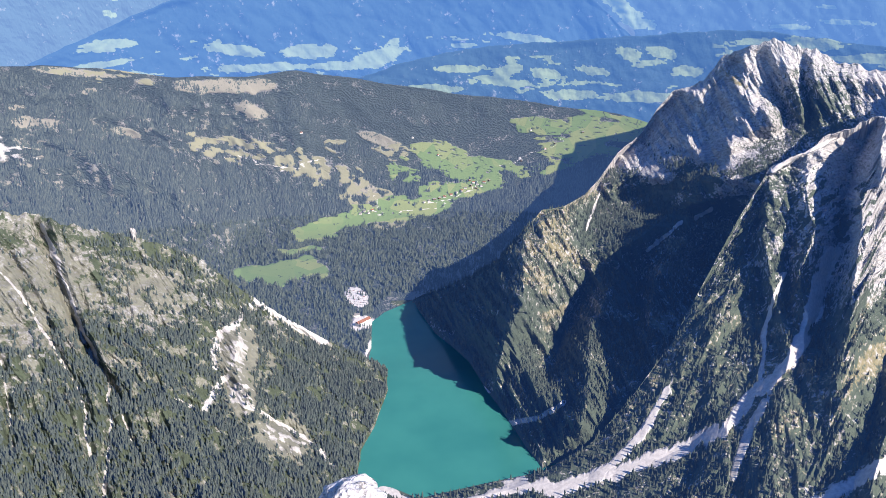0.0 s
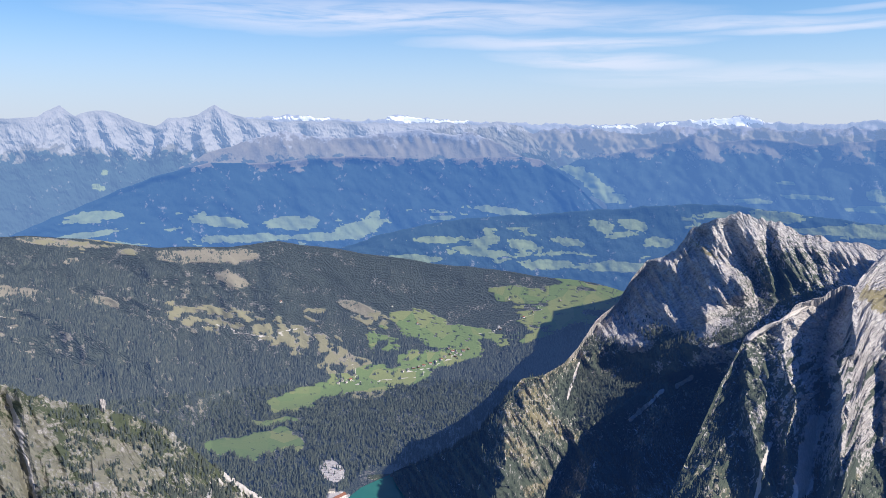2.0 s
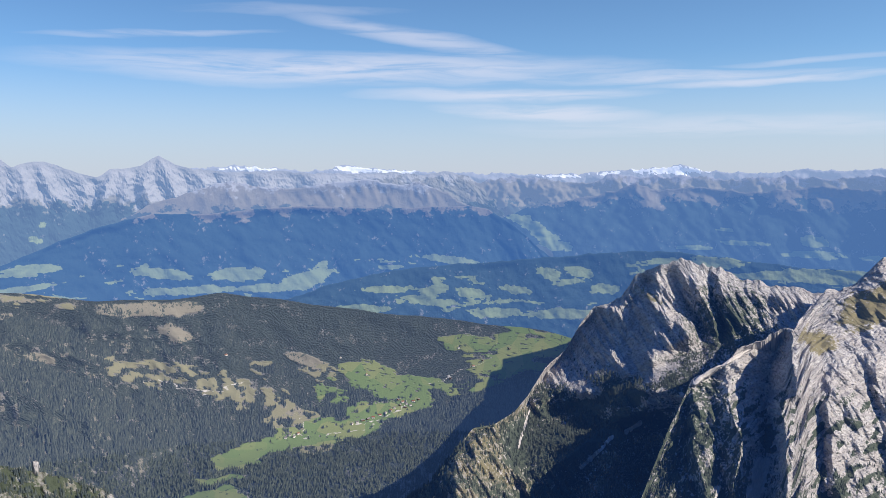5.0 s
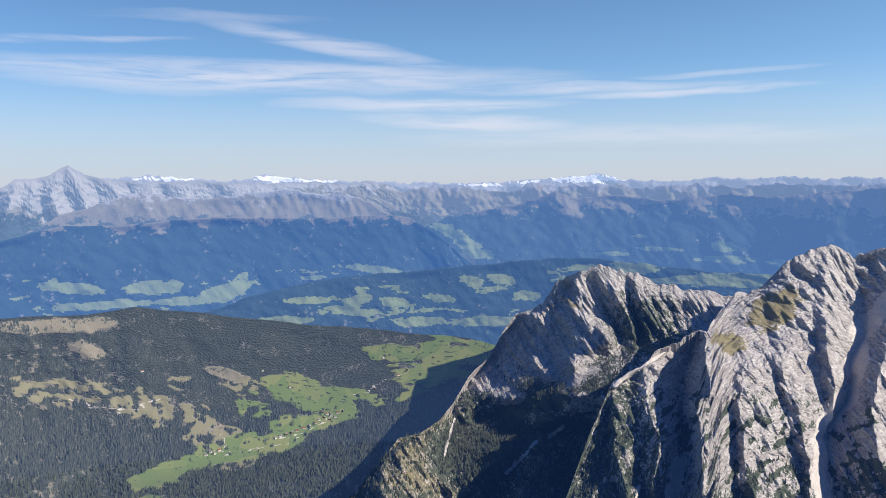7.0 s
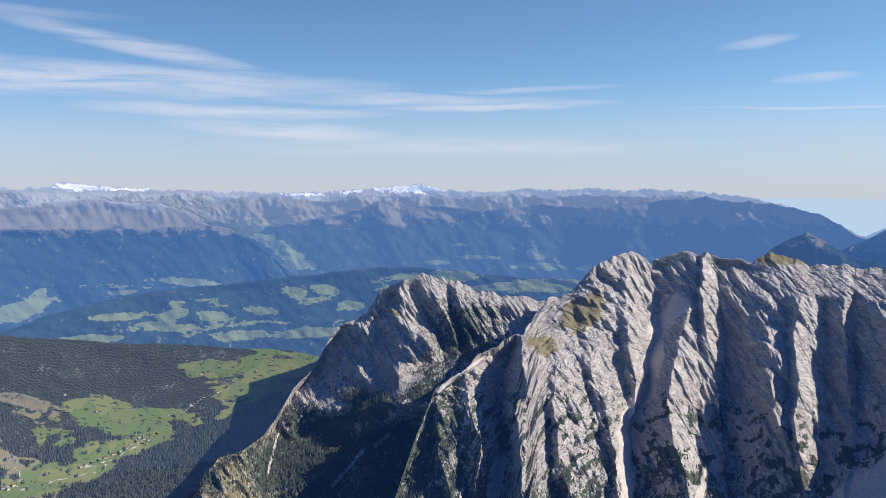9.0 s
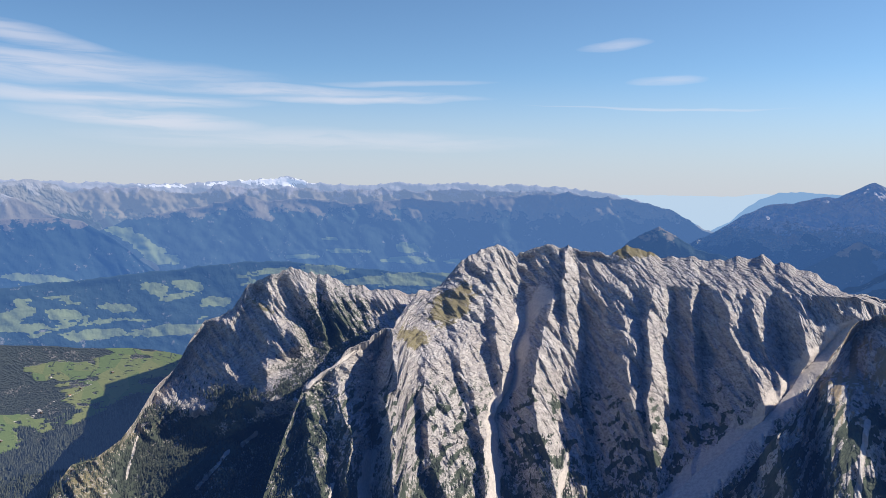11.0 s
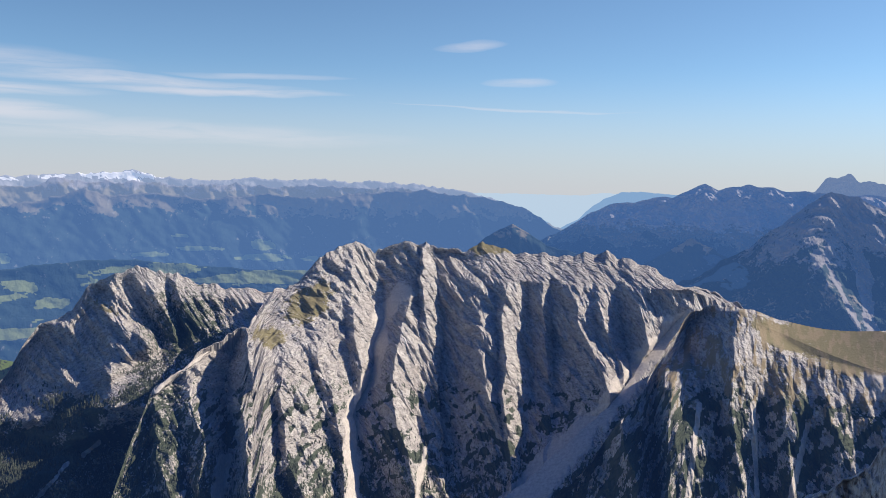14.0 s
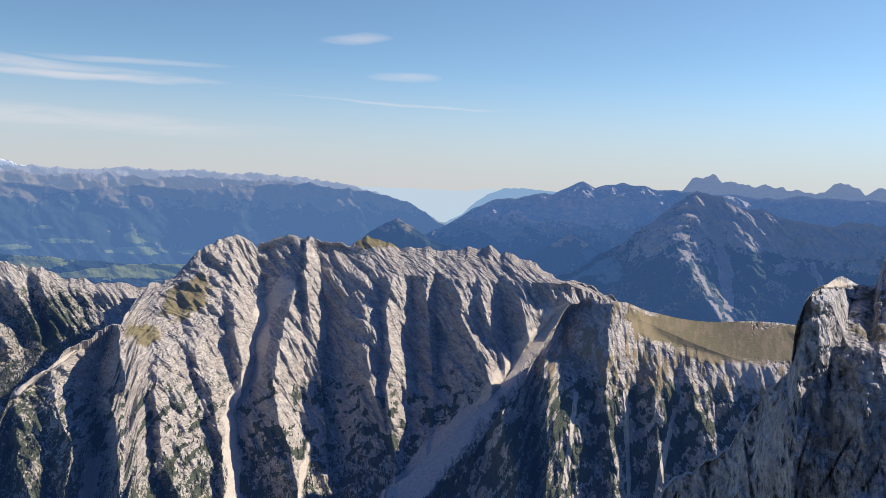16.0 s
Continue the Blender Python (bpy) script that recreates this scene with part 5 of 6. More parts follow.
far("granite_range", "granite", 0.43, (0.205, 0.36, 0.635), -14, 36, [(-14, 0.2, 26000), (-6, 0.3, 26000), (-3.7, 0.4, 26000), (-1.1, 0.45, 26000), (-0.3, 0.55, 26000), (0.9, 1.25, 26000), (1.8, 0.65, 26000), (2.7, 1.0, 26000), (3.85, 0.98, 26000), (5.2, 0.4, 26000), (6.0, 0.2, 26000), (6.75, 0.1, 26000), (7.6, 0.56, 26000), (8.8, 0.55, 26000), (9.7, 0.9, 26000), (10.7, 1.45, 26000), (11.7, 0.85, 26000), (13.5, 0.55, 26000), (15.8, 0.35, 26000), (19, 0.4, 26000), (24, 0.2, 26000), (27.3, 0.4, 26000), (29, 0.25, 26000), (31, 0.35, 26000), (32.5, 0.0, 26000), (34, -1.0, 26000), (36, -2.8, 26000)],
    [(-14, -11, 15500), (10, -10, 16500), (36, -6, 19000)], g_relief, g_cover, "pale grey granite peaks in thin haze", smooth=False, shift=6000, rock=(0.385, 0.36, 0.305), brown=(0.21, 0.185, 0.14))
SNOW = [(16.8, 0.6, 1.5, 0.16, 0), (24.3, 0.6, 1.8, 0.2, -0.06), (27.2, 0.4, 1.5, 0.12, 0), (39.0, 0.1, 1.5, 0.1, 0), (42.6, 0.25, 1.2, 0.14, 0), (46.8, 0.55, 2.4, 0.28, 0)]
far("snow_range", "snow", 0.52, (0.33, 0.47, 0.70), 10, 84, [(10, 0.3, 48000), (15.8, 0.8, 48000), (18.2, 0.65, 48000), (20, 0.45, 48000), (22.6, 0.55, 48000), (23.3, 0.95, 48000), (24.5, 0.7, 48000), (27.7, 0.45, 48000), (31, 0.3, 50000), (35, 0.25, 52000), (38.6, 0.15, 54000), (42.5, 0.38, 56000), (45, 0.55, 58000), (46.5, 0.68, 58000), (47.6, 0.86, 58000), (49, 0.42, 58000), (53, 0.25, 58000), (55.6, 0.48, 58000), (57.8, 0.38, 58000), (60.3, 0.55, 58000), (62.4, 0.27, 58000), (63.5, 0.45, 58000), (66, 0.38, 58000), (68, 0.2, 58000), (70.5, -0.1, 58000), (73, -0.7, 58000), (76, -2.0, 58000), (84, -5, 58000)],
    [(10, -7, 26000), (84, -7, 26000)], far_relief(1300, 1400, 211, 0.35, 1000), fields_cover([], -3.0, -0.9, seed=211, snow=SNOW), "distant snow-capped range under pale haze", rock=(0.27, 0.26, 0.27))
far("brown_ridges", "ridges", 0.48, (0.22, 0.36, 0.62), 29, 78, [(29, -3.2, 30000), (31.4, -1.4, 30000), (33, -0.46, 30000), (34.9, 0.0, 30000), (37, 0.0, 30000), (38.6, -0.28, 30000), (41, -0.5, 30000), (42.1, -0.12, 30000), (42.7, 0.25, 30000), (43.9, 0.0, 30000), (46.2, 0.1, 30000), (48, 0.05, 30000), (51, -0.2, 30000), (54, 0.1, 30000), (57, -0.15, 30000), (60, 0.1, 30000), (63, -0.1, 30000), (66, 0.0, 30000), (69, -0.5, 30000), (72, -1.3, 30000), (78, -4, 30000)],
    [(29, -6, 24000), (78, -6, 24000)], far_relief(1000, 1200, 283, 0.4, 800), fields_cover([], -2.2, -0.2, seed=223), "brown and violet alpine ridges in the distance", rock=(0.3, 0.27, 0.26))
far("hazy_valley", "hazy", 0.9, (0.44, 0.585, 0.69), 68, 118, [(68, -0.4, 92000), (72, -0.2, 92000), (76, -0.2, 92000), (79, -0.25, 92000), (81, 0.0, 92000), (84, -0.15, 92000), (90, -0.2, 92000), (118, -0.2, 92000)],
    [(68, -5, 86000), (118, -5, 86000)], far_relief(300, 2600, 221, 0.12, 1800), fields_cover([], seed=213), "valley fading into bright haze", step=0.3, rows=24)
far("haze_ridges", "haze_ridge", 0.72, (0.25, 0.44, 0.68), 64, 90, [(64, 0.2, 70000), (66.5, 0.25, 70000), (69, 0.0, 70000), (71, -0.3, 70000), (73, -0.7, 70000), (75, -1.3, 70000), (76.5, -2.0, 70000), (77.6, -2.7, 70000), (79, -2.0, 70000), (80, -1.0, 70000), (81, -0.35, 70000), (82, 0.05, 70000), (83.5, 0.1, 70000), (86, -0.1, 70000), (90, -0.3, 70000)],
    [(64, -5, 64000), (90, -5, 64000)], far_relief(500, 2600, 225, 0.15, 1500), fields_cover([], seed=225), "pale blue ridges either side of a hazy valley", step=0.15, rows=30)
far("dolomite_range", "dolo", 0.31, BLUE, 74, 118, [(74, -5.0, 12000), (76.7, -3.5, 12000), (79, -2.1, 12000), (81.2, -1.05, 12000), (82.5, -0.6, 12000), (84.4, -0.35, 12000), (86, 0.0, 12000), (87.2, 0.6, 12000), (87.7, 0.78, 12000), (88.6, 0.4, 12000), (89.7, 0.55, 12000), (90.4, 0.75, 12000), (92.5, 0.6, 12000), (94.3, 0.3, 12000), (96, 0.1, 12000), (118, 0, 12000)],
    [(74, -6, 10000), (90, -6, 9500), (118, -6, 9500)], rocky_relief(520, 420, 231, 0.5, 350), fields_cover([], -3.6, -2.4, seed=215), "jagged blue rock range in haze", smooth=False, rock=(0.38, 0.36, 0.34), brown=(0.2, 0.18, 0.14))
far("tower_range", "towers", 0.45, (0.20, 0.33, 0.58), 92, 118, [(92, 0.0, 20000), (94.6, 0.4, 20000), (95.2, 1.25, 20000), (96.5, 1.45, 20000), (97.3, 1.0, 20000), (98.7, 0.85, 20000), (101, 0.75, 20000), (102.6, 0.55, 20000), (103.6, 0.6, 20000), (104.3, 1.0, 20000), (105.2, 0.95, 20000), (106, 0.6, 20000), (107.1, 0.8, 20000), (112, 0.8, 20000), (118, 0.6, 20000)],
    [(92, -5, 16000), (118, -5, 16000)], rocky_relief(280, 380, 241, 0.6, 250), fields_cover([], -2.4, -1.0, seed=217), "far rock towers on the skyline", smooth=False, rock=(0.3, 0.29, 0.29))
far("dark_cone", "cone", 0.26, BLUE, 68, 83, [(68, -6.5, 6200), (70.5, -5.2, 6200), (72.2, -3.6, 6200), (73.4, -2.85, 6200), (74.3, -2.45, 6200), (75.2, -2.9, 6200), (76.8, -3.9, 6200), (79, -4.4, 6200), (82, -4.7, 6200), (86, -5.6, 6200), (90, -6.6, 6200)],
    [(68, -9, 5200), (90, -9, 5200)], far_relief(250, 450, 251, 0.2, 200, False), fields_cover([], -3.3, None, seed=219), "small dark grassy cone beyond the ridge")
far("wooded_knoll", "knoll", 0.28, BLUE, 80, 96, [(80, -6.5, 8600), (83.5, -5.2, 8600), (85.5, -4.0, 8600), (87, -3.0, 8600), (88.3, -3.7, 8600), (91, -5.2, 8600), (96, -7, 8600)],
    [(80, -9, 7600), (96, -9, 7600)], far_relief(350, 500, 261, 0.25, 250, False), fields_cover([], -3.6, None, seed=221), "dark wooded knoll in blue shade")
def d_cover(A, E, V, s, w, D):
    n, n2 = fbm(s / 260, w / 320, 33, 5), fbm(s / 50, w / 420, 35, 4)
    fan = sum_max([step01(streak(A, E, l, wd) + 0.5 * n2, 0.3, 0.7) for l, wd in [([(97.4, -3.4), (97.9, -5.4), (98.4, -8.8)], 0.75), ([(96.4, -3.0), (97.3, -4.6), (98.3, -8.4)], 0.3), ([(95.6, -4.4), (96.8, -6.6), (97.8, -8.6)], 0.28), ([(103.2, -4.2), (104.2, -6.2)], 0.35)]])
    rock = step01(E + 2.6 * n + 1.6 * n2, -5.6, -2.4)
    return dict(scree=np.maximum(fan, 0.85 * rock), dry=np.maximum(step01(blob(A, E, 103.5, -2.6, 6.0, 1.3, -0.16) + 0.3 * n, 0.42, 0.6), 0.35 * step01(n, -0.1, 0.3)))


P_NET = [[(91.0, -3.1, -150), (90.1, -8.0, -150)],
           [(95.6, 0.4, 0), (93.9, -1.6, 140), (94.2, -3.3, 220), (95.9, -6.0, 270), (97.9, -8.6, 270)],
           [(96.7, 0.2, 0), (96.4, -2.0, 10), (97.3, -3.9, 40), (98.2, -6.6, 100), (98.8, -8.7, 120)],
           [(98.1, -0.1, 10), (98.8, -1.9, 70), (99.4, -4.2, 130), (99.9, -8.0, 170)],
           [(101.7, -0.7, 0), (101.9, -3.6, -60), (102.3, -7.8, -10)],
           [(105.1, -1.5, 0), (104.6, -3.4, 80), (103.9, -7.6, 130)],
           [(107.1, -2.1, 0), (107.5, -7.2, 0)]]


def d_relief(A, E, V, s, w, D):
    B, F = bent(A, E, s, w, 275, 0.3)
    near = (1.2 * network(B, F, P_NET) + slabs(s, w, 150, 190, 271, 0.3)) * step01(V, 0, 0.06)
    return near, 0.5 * (facets(s / 170, s * 0, 273) + 0.5 * facets(s / 60, s * 0, 274) - 0.75) * (1 - step01(V, 0, 0.1))


D_CREST = [(82, -8.5, 6200), (86.8, -6.0, 6300), (88.5, -5.0, 6400), (90.7, -3.6, 6500), (92, -2.2, 6600), (92.8, -1.6, 6600), (93.6, -0.9, 6700), (94.8, 0.0, 6700), (95.6, 0.5, 6700), (97, -0.1, 6700), (98.1, -0.4, 6700), (100, -0.9, 6700), (101.7, -1.15, 6700), (104, -1.4, 6700), (107.3, -1.6, 6700), (112, -2.2, 6700), (118, -3, 6700)]
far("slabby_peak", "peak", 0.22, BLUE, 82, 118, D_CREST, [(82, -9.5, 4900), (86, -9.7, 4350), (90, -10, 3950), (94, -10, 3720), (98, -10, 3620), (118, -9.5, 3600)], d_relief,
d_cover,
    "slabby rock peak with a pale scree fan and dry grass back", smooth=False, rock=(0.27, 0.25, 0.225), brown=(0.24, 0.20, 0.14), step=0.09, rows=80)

# ---- the lake ----
m, nt, bsdf = material("turquoise_water")
wp = position(nt)
ripple = noise_tex(nt, wp, 0.08, 4)
nt.links.new(mix_rgb(nt, smooth_step(nt, noise_tex(nt, wp, 0.004, 3), 0.3, 0.7), (0.026, 0.145, 0.125), (0.036, 0.175, 0.145)), bsdf.inputs["Base Color"])
bsdf.inputs["Roughness"].default_value, bsdf.inputs["Specular IOR Level"].default_value = 0.15, 0.3
bump(nt, bsdf, [(ripple, 0.12)], 0.5)
LAKE = m
bm = bmesh.new()
shore = [(23, -24.9), (25, -26.5), (29, -29), (31, -32), (35, -35.5), (36.5, -38.2), (32, -38.4), (27, -39.2), (23, -39.9), (19, -38.5), (16.8, -36.8), (18, -34), (19.3, -31), (18, -28.9), (18.6, -27), (20.5, -25.8)]
bm.faces.new([bm.verts.new((math.sin(radians(a)) * L_(e) , math.cos(radians(a)) * L_(e), 0.0)) for a, e in shore])
mesh = bpy.data.meshes.new("lake")
bm.to_mesh(mesh)
mesh.materials.append(LAKE)
tagged(new("lake", mesh), "still turquoise mountain lake in a deep valley", "lake", kind="structure")

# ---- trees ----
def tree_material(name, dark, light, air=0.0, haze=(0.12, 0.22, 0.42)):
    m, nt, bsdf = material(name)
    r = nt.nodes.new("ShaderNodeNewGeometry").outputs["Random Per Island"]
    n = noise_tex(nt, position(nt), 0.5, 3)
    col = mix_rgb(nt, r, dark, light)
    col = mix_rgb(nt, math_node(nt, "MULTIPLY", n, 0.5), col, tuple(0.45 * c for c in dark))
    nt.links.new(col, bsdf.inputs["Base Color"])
    # emission share that paints haze over the trees
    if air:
        add_haze_emission(nt, bsdf, air, haze)
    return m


# the same spruce three times: painted haze and paler needles grow with distance
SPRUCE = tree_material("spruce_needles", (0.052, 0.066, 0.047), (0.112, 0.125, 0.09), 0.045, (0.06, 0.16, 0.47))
HAZED_VALLEY_SPRUCE = tree_material("hazed_valley_spruce_needles", (0.06, 0.075, 0.052), (0.125, 0.14, 0.095), 0.085, (0.075, 0.18, 0.47))
HAZED_FAR_SPRUCE = tree_material("hazed_far_spruce_needles", (0.062, 0.072, 0.048), (0.135, 0.147, 0.094), 0.135, (0.095, 0.205, 0.49))


def forest(name, key, count, mat, label, seed, tiers=2, size=(11, 21), where=None, limit=640):
    """Spruces scattered where a layer is wooded, thicker where the cover is; one mesh."""
    rng = np.random.default_rng(seed)
    L = LAYERS[key]
    el, d, az = L["el"], L["d"], L["az"]
    P = to_world(np.broadcast_to(az, el.shape), el, d)
    du, dv = P[:-1, 1:] - P[:-1, :-1], P[1:, :-1] - P[:-1, :-1]
    cross = np.cross(du, dv)
    k0 = L["k"][:-1, :-1]
    area = np.linalg.norm(cross, axis=-1) / k0 ** 2
    level = np.abs(cross[..., 2]) / np.maximum(np.linalg.norm(cross, axis=-1), 1e-9)
    z = (EYE + d / L["k"] * np.tan(np.radians(el)))[:-1, :-1]
    at = L["attrs"]
    clump = clip01(0.6 + 1.2 * fbm(P[:-1, :-1, 0] / 70, P[:-1, :-1, 1] / 60, seed, 4))
    wt = area * level ** 1.5 * clip01(at["pine"][:-1, :-1] * 1.4 - 0.15) * clump * (level > 0.45) * ((z > 1.5) | (d[:-1, :-1] > 2900)) * step01(z, limit + 90, limit - 90)
    wt = wt * (1 - clip01(at["scree"] + at["meadow"])[:-1, :-1] * 0.96)
    if where is not None:
        wt = wt * where(np.broadcast_to(az, el.shape)[:-1, :-1], el[:-1, :-1])
    pick = rng.choice(wt.size, count, p=(wt / wt.sum()).reshape(-1))
    i, j = np.unravel_index(pick, wt.shape)
    a, c = rng.random((2, count))[:, :, None]
    base = P[i, j] + a * du[i, j] + c * dv[i, j]
    k = k0[i, j] * rng.uniform(*size, count) * (0.65 + 0.35 * step01(z[i, j], limit, limit - 250))
    shape = []
    for t in range(tiers):
        lo, hi, r = ((0.10, 0.72, 0.19), (0.45, 1.0, 0.13))[t] if tiers == 2 else (0.05, 1.0, 0.19)
        shape.append((lo, hi, r))
    ring = 5
    verts, tris = [], []
    n0 = 0
    for lo, hi, r in shape:
        turn = rng.uniform(0, 6.28, count)
        rr = r * rng.uniform(0.75, 1.25, count)
        for q in range(ring):
            ang = turn + q * 2 * np.pi / ring
            rad = rr * k * rng.uniform(0.75, 1.2, count)
            verts.append(np.stack([np.cos(ang) * rad, np.sin(ang) * rad, k * (lo + rng.uniform(-0.05, 0.05, count))], -1) + base)
        verts.append(np.stack([k * rng.uniform(-0.02, 0.02, count), k * rng.uniform(-0.02, 0.02, count), k * hi], -1) + base)
        tris += [(n0 + q, n0 + (q + 1) % ring, n0 + ring) for q in range(ring)]
        n0 += ring + 1
    co = np.stack(verts, 1).reshape(-1, 3)
    tri = (np.array(tris)[None] + (np.arange(count) * n0)[:, None, None]).reshape(-1, 3)
    return tagged(mesh_from(name, co, tri, mat, {}, False), label, "trees", kind="stuff")


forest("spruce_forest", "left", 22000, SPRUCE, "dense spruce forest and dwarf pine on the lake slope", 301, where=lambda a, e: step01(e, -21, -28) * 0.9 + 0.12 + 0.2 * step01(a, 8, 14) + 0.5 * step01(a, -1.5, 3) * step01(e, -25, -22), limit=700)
forest("spruce_forest", "hill", 30000, HAZED_VALLEY_SPRUCE, "spruce forest on the valley floor round the lake", 302, where=lambda a, e: e < -18.5, size=(14, 24), limit=900)
forest("spruce_forest", "hill", 62000, HAZED_FAR_SPRUCE, "spruce woods covering the hill between clearings", 303, tiers=1, where=lambda a, e: e >= -18.5, size=(14, 27), limit=900)
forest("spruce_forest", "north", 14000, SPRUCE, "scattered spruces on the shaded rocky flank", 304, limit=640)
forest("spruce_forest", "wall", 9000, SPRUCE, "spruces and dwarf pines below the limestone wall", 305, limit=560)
forest("dwarf_pines", "shoulder", 3000, SPRUCE, "dark dwarf pines on the rocky spurs", 306, size=(4, 8), limit=760)

# ---- the summit that carries the camera ----
def summit_ground():
    azs = np.arange(-180, 181, 2.0)
    d = np.array([-0.02, 0.6, 1.2, 2.0, 4, 8, 16, 25, 40, 70, 110, 150, 500, 1000, 1600, 2600, 3800, 4800])
    steep = np.interp(d, [0.6, 2, 8, 40, 150, 500, 1000, 1600, 2600, 3800, 4800], [-68, -52, -49, -48, -49, -50, -50, -42, -38, -33, -28.0])
    ridge = np.interp(d, [0.6, 2, 8, 40, 150, 500, 1000, 1600, 2600, 3800, 4800], [-68, -40, -16, -12, -18, -26, -28, -24, -16, -9, -6.0])
    steep[0] = ridge[0] = 89.25
    f = step01(azs, -22, -40) + step01(azs, 110, 125)
    E = steep[:, None] * (1 - f) + ridge[:, None] * f
    D = d[:, None] * np.ones_like(E)
    a = np.radians(azs)[None] * np.ones_like(E)
    x, y = np.sin(a) * D, np.cos(a) * D
    E = E + 5 * (facets(x / (0.3 * D + 1), y / (0.3 * D + 1), 401) - 0.7) * step01(D, 0.8, 8)
    P = np.stack([x, y, EYE + D * np.tan(np.radians(E))], -1)
    P[..., 2] = np.maximum(P[..., 2], -160)
    cut = 11
    none = {k: np.zeros(E.shape) for k in ATTRS}
    tagged(grid_object("summit_ground", P[:cut + 1][::-1], NEAR_ROCK, {k: v[:cut + 1] for k, v in none.items()}, smooth=False), "broken grey rock of the summit under the lookout", "ground", kind="structure")
    none.update(pine=0.5 * step01(D, 300, 900), across=a * 1000, down=D)
    tagged(grid_object("ground", P[cut:][::-1], LIMESTONE, {k: v[cut:][::-1] for k, v in none.items()}), "rocky mountain flanks and ground round the summit", "ground", kind="structure")


summit_ground()
C_CREST = [(90, -30, 58), (92, -25, 58), (95.2, -19.7, 58), (96.5, -18.9, 57), (98.8, -17.2, 55), (100.2, -14.3, 53), (101.2, -12.8, 52), (102.3, -11.6, 50), (102.5, -8.6, 46), (102.9, -7.0, 46), (103.4, -5.8, 46), (104.0, -5.4, 48), (104.7, -5.1, 54), (105.5, -5.1, 60), (107.0, -5.2, 60), (107.3, -3.6, 59), (109, -3.2, 59), (114, -3, 59), (122, -4, 59)]
# the rim between the shaded face and the sunlit rubble on top
C_RIM = [(90, -30.5, 57.5), (95.2, -20.2, 57.5), (98.8, -17.8, 54.6), (101.2, -13.4, 51.6), (102.3, -12.2, 49.6), (102.9, -7.6, 45.7), (103.4, -6.4, 45.6), (104.2, -6.2, 46.6), (104.9, -7.6, 47.5), (105.6, -9.2, 47), (107, -9.6, 46), (110, -9.4, 46), (122, -9.5, 46)]
C_MID = [(90, -36, 55.5), (95.2, -26, 54.5), (98.8, -22, 51.5), (101.2, -17.5, 48.5), (103, -12.5, 44.6), (104.7, -12.5, 45.2), (107, -12.6, 45), (122, -12.5, 45)]
C_FOOT = [(90, -52, 48), (100, -46, 46), (106, -40, 42), (122, -36, 41)]


def c_relief(A, E, V, s, w, D):
    w = D * np.tan(np.radians(E))
    k = step01(V, 0, 0.04)
    near = (2.0 * spurs((s + 0.15 * w) / 4.2, w / 6.5, 501) + 1.1 * spurs((s - 0.1 * w) / 1.7, w / 2.3, 506) + 0.55 * spurs((s + 0.2 * w) / 0.8, w / 0.9, 508) + 0.28 * spurs(s / 0.38, w / 0.42, 510) - 2.2) * k
    near = near + (0.5 * blocks((s + 0.3 * w) / 1.5, (w - 0.2 * s) / 2.1, 502) + 0.3 * blocks((s + 0.45 * w) / 0.6, (w - 0.1 * s) / 0.9, 503) + 0.45 * (facets(s / 0.55, w / 0.75, 504, 0.9) - 0.5) + 0.25 * (facets(s / 0.24, w / 0.3, 505, 0.2) - 0.5)) * k
    cracks = ridged((s * 0.9 - w * 0.25) / 1.7, (w + 0.3 * s) / 7, 507, 2)
    near = near - 0.5 * step01(cracks, 0.88, 0.98) * k
    return near, (ridged(s / 2.2, s * 0, 509, 4) - 0.6) * 0.7 * (1 - step01(V, 0, 0.05))


def c_cover(A, E, V, s, w, D):
    w = D * np.tan(np.radians(E))
    n = fbm(s / 2.5, w / 2.5, 511, 4)
    return dict(dry=0.6 * step01(blob(A, E, 107.3, -7.2, 2.6, 1.7, 0) + 0.3 * n, 0.5, 0.7), scree=0.9 * step01(blob(A, E, 104.3, -5.4, 1.4, 0.35, 0.0) + 0.2 * n, 0.5, 0.7))


terrain("summit_crag", "crag", NEAR_ROCK, 90, 118, 0.07, [C_CREST, C_RIM, C_MID, C_FOOT], [60, 40, 90], c_relief, c_cover,
        "cracked grey limestone crag close to the lookout", "rock", back=((1.0, 0.2), (4.0, 0.3), (12, 0.5), (40, 1.0)))


def boulder(name, place, size, mat, seed, label, cut=0.0):
    rng = random.Random(seed)
    bm = bmesh.new()
    bmesh.ops.create_icosphere(bm, subdivisions=4, radius=1)
    off = Vector((rng.uniform(0, 50), rng.uniform(0, 50), 0))
    for v in bm.verts:
        n = 0.30 * noise.noise(v.co * 1.1 + off) + 0.16 * noise.noise(v.co * 2.7 + off) + 0.09 * noise.noise(v.co * 6 + off) + 0.05 * noise.noise(v.co * 13 + off)
        v.co = v.co * (1 + n)
        for q in range(7 if cut else 0):  # broken faces
            axis = Vector((math.sin(q * 2.4 + seed), math.cos(q * 1.7 + seed * 2), math.sin(q * 3.1 + 1))).normalized()
            v.co -= axis * max(0, v.co.dot(axis) - cut)
        v.co = Vector((v.co.x * size[0], v.co.y * size[1], v.co.z * size[2]))
    for f in bm.faces:
        f.smooth = True
    mesh = bpy.data.meshes.new(name)
    bm.to_mesh(mesh)
    mesh.materials.append(mat)
    ob = tagged(new(name, mesh), label, "rock")
    ob.location = place
    return ob


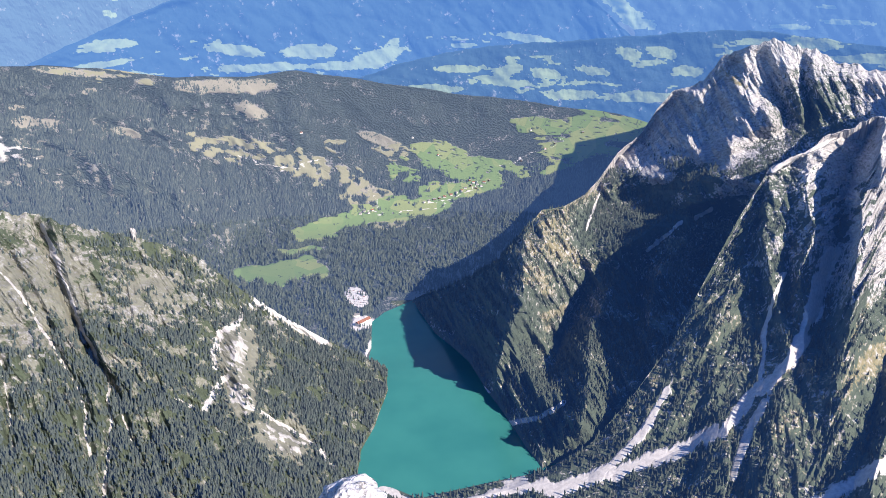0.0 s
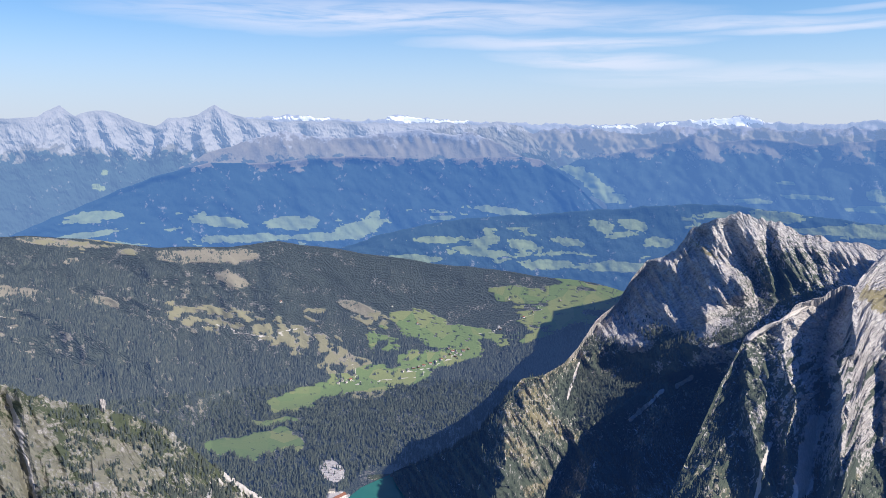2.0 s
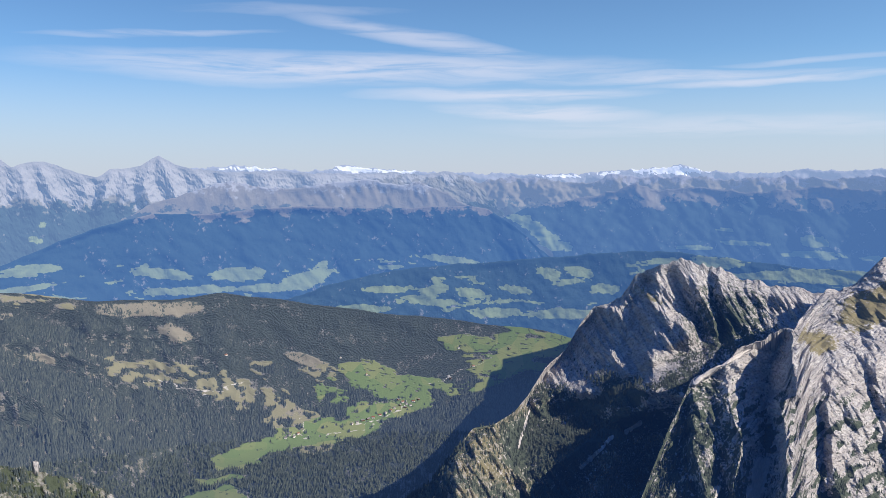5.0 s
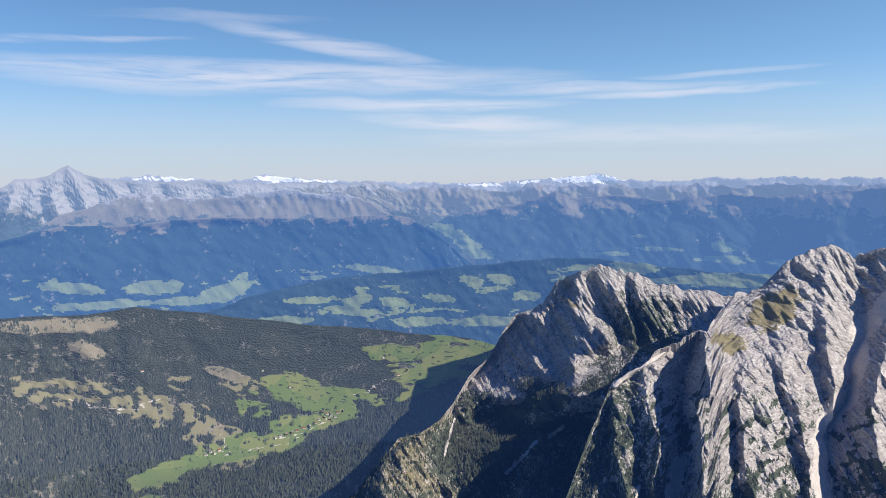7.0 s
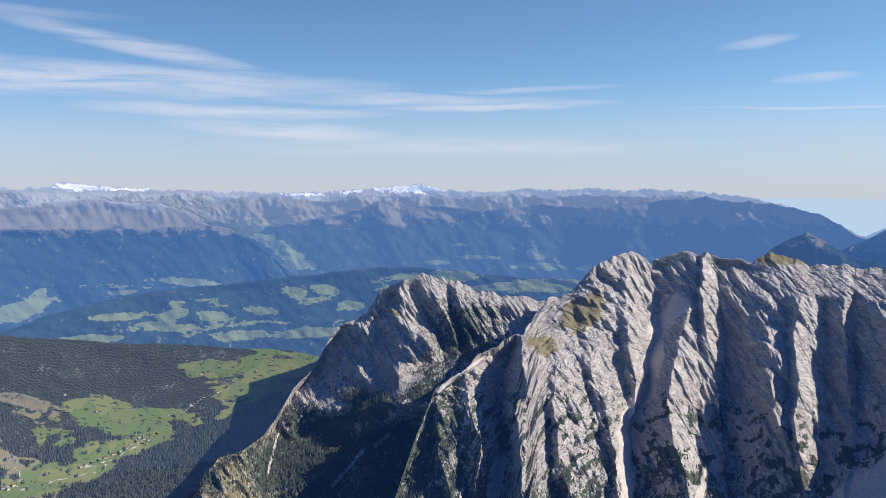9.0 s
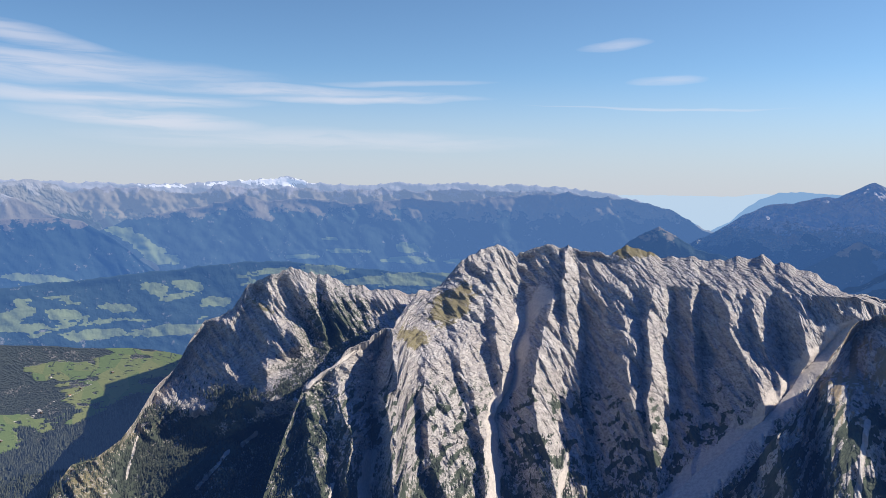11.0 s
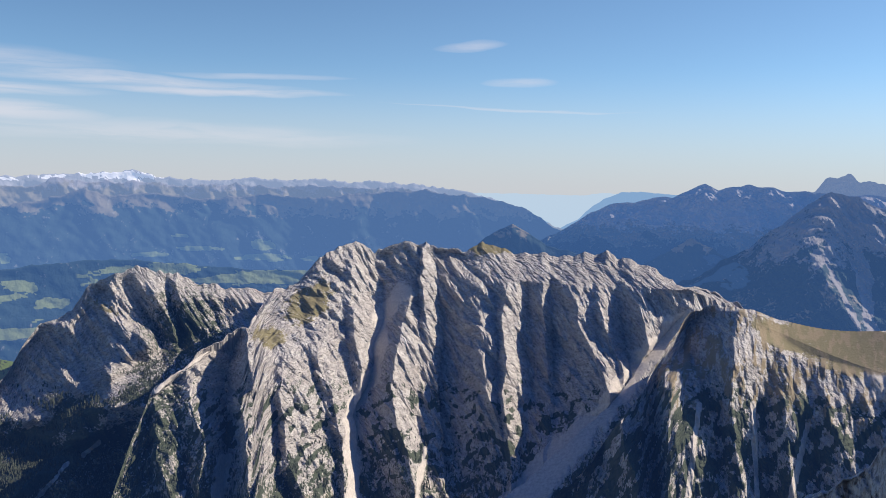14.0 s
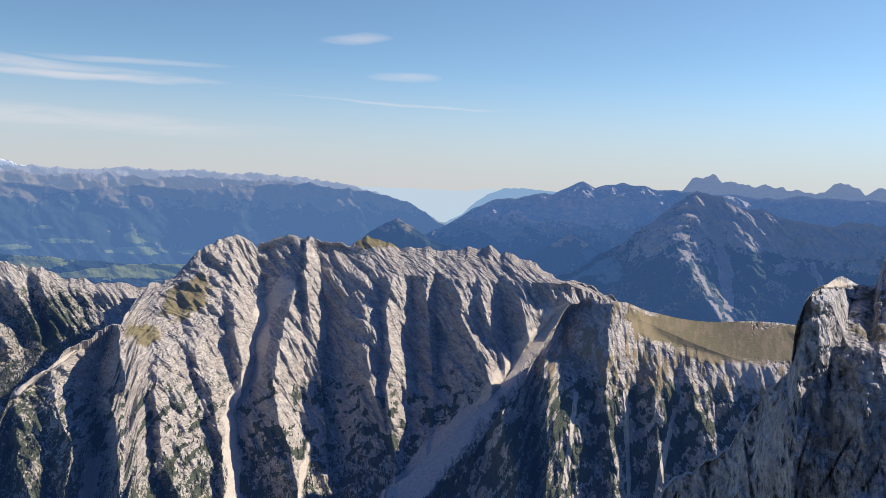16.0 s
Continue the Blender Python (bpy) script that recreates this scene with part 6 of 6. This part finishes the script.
PALE_ROCK = mountain_material("bright_summit_rock", rock_a=(0.80, 0.78, 0.74), rock_b=(0.68, 0.66, 0.62), grain=18.0, rough=0.6)
PALE_ROCK_FAR = mountain_material("pale_pinnacle_rock", rock_a=(0.46, 0.43, 0.39), rock_b=(0.3, 0.285, 0.26))
boulder("pale_outcrop", Vector(to_world(16.7, -39.5, 30.0)), (1.75, 1.6, 1.3), PALE_ROCK, 5, "bright white limestone outcrop below the lookout")


# ---- pinnacle, houses, hotel and car park ----
def part(name, bm, mat, parent, label=""):
    mesh = bpy.data.meshes.new(name)
    bm.to_mesh(mesh)
    bm.free()
    mesh.materials.append(mat)
    ob = new(name, mesh)
    ob.parent = parent
    return tagged(ob, label)


def box(bm, x, y, z, sx, sy, sz):
    """A box standing on z."""
    bmesh.ops.create_cube(bm, size=1, matrix=Matrix.Translation((x, y, z + sz / 2)) @ Matrix.Diagonal((sx, sy, sz, 1)))


PLASTER = plain("pale_plaster", (0.72, 0.68, 0.60), 0.85)
TIMBER = plain("dark_timber", (0.13, 0.085, 0.055), 0.8)
ROOF_RED = plain("red_roof_tiles", (0.24, 0.11, 0.075), 0.8)
ROOF_GREY = plain("grey_shingle_roof", (0.20, 0.19, 0.18), 0.8)
GLASS = plain("dark_window", (0.03, 0.035, 0.045), 0.15)
CAR_WHITE = plain("white_car_paint", (0.75, 0.75, 0.76), 0.3, 0.05)
CAR_DARK = plain("dark_car_paint", (0.06, 0.065, 0.08), 0.3, 0.05)
CAR_RED = plain("red_car_paint", (0.35, 0.05, 0.04), 0.3, 0.05)
TYRE = plain("black_tyre", (0.03, 0.03, 0.03), 0.9)


def house(sx, sy, wall_h, roof_h, wall_mat, roof_mat, label, name="house", category="house"):
    """A gabled house: walls, timbered gable storey, overhanging roof with a chimney, windows and a door."""
    base = new(name)
    tagged(base, label, category, group="houses in the valley" if name == "house" else "")
    bm = bmesh.new()
    box(bm, 0, 0, -1.5, sx, sy, wall_h + 1.5)
    part("wall", bm, wall_mat, base)
    bm = bmesh.new()
    ends = [[bm.verts.new((s * sx / 2, y * sy / 2, wall_h + (roof_h * 0.96 if y == 0 else 0))) for y in (-1, 0, 1)] for s in (-1, 1)]
    bm.faces.new(ends[0][::-1])
    bm.faces.new(ends[1])
    for k in range(3):
        bm.faces.new((ends[0][k], ends[0][(k + 1) % 3], ends[1][(k + 1) % 3], ends[1][k]))
    part("gable", bm, TIMBER, base, "dark timber gable")
    bm = bmesh.new()
    o, th = 1.0, 0.35
    for s in (-1, 1):
        lo = [(x * (sx / 2 + o), s * (sy / 2 + o), wall_h - o * roof_h / (sy / 2)) for x in (-1, 1)]
        hi = [(x * (sx / 2 + o), 0, wall_h + roof_h) for x in (-1, 1)]
        q = [bm.verts.new((a, c, e + d)) for d in (0, th) for a, c, e in (lo[0], lo[1], hi[1], hi[0])]
        for f in ((3, 2, 1, 0), (4, 5, 6, 7), (0, 1, 5, 4), (1, 2, 6, 5), (2, 3, 7, 6), (3, 0, 4, 7)):
            bm.faces.new([q[i] for i in f])
    roof = part("roof", bm, roof_mat, base)
    bm = bmesh.new()
    box(bm, sx * 0.2, sy * 0.12, wall_h + roof_h * 0.6, 0.9, 0.9, roof_h * 0.4 + 1.2)
    part("chimney", bm, PLASTER, roof)
    for s in (-1, 1):
        for i in range(max(2, int(sx // 3.5))):
            for level in range(int(wall_h // 2.8)):
                bm = bmesh.new()
                box(bm, -sx / 2 + sx * (i + 0.5) / max(2, int(sx // 3.5)), s * sy / 2, 0.9 + 2.8 * level, 1.1, 0.12, 1.3)
                part("window", bm, GLASS, base)
    bm = bmesh.new()
    box(bm, sx / 2, 0, 0, 0.14, 1.2, 2.1)
    part("door", bm, TIMBER, base)
    return base


def stand(ob, key, az, el, turn, first=False):
    p, k = on_layer(key, az, el)
    m = Matrix.Translation(p) @ Matrix.Rotation(radians(turn), 4, "Z") @ Matrix.Scale(k, 4)
    if first:
        ob.matrix_basis = m
        return ob
    c = copy_thing(ob, m)
    c.matrix_basis = m
    return c


rng = random.Random(77)
kinds = [house(15, 11, 6.5, 3.6, PLASTER, ROOF_GREY, "white plastered farmhouse with grey shingle roof"), house(18, 12, 6.5, 4.0, PLASTER, ROOF_RED, "white plastered house with red roof"), house(20, 12, 5.0, 4.2, TIMBER, ROOF_GREY, "dark timber barn with grey roof", category="barn")]
spots = [(27.6, -16.35), (27.9, -16.5), (28.2, -16.6), (27.4, -16.6), (27.0, -16.75), (27.8, -16.75), (28.4, -16.35), (26.7, -16.95), (26.3, -17.1), (25.9, -17.25), (25.4, -17.4), (25.0, -17.5), (24.6, -17.6), (24.2, -17.7), (23.8, -17.85), (28.8, -16.2), (27.3, -16.2),
         (19.2, -18.4), (19.5, -18.5), (18.9, -18.55), (19.8, -18.35), (33.6, -13.4), (32.9, -13.8), (31.2, -14.7), (24.9, -14.4), (23.0, -13.1), (14.8, -12.6), (35.6, -12.5), (31.8, -12.5)]
seen = set()
for n, (a, e) in enumerate(spots):
    pick = rng.choice((0, 0, 1, 1, 2))
    stand(kinds[pick], "hill", a, e, rng.uniform(-40, 40), pick not in seen)
    seen.add(pick)
hotel = house(62, 17, 14, 6, PLASTER, ROOF_RED, "long pale lakeside hotel with red roof", "hotel", "hotel")
stand(hotel, "hill", 18.75, -26.5, 25, True)
annex = house(24, 13, 8, 4.5, PLASTER, ROOF_GREY, "pale hotel annexe beside the lake", "hotel_annexe", "building")
stand(annex, "hill", 18.25, -26.0, -15, True)


def car(mat, label):
    base = new("car")
    tagged(base, label, "car", group="cars in the car park")
    bm = bmesh.new()
    box(bm, 0, 0, 0.35, 4.4, 1.8, 0.6)
    bmesh.ops.bevel(bm, geom=bm.edges[:], offset=0.12, segments=1, affect="EDGES")
    body = part("body", bm, mat, base)
    bm = bmesh.new()
    box(bm, -0.2, 0, 0.95, 2.5, 1.6, 0.55)
    for v in bm.verts:
        if v.co.z > 1.2:
            v.co.x, v.co.y = v.co.x * 0.72 - 0.05, v.co.y * 0.85
    part("cabin", bm, GLASS, body, "dark car windows")
    for x in (-1.35, 1.35):
        for y in (-0.85, 0.85):
            bm = bmesh.new()
            bmesh.ops.create_cone(bm, cap_ends=True, segments=10, radius1=0.33, radius2=0.33, depth=0.2, matrix=Matrix.Translation((x, y, 0.33)) @ Matrix.Rotation(radians(90), 4, "X"))
            part("wheel", bm, TYRE, base)
    return base


cars = [car(CAR_WHITE, "white car parked in a row by the hotel"), car(CAR_DARK, "dark car parked in a row by the hotel"), car(CAR_RED, "red car parked in a row by the hotel")]
seen = set()
for row in range(6):
    for n in range(17):
        if rng.random() < 0.12:
            continue
        a, e = 17.55 + n * 0.085 + row * 0.03, -24.05 - row * 0.2 - n * 0.012
        pick = rng.choice((0, 0, 0, 1, 1, 2))
        c = stand(cars[pick], "hill", a, e, 95 + rng.uniform(-4, 4), pick not in seen)
        seen.add(pick)

p, _ = on_layer("left", 2.3, -18.95)
boulder("rock_pinnacle", p + Vector((0, 0, 12)), (9, 8, 24), PALE_ROCK_FAR, 9, "pale rock pinnacle standing on the wooded crest")

for n, (a, e, r) in enumerate([(104.7, -5.7, 0.26), (105.7, -6.2, 0.42), (106.5, -5.8, 0.22), (106.1, -6.9, 0.3), (107.3, -6.5, 0.34), (105.1, -6.8, 0.2)]):
    p, _ = on_layer("crag", a, e)
    boulder("boulder", p + Vector((0, 0, r * 0.1)), (r, r * 0.8, r * 0.5), NEAR_ROCK, 40 + n, "loose grey limestone boulder lying on the crag", 0.72)
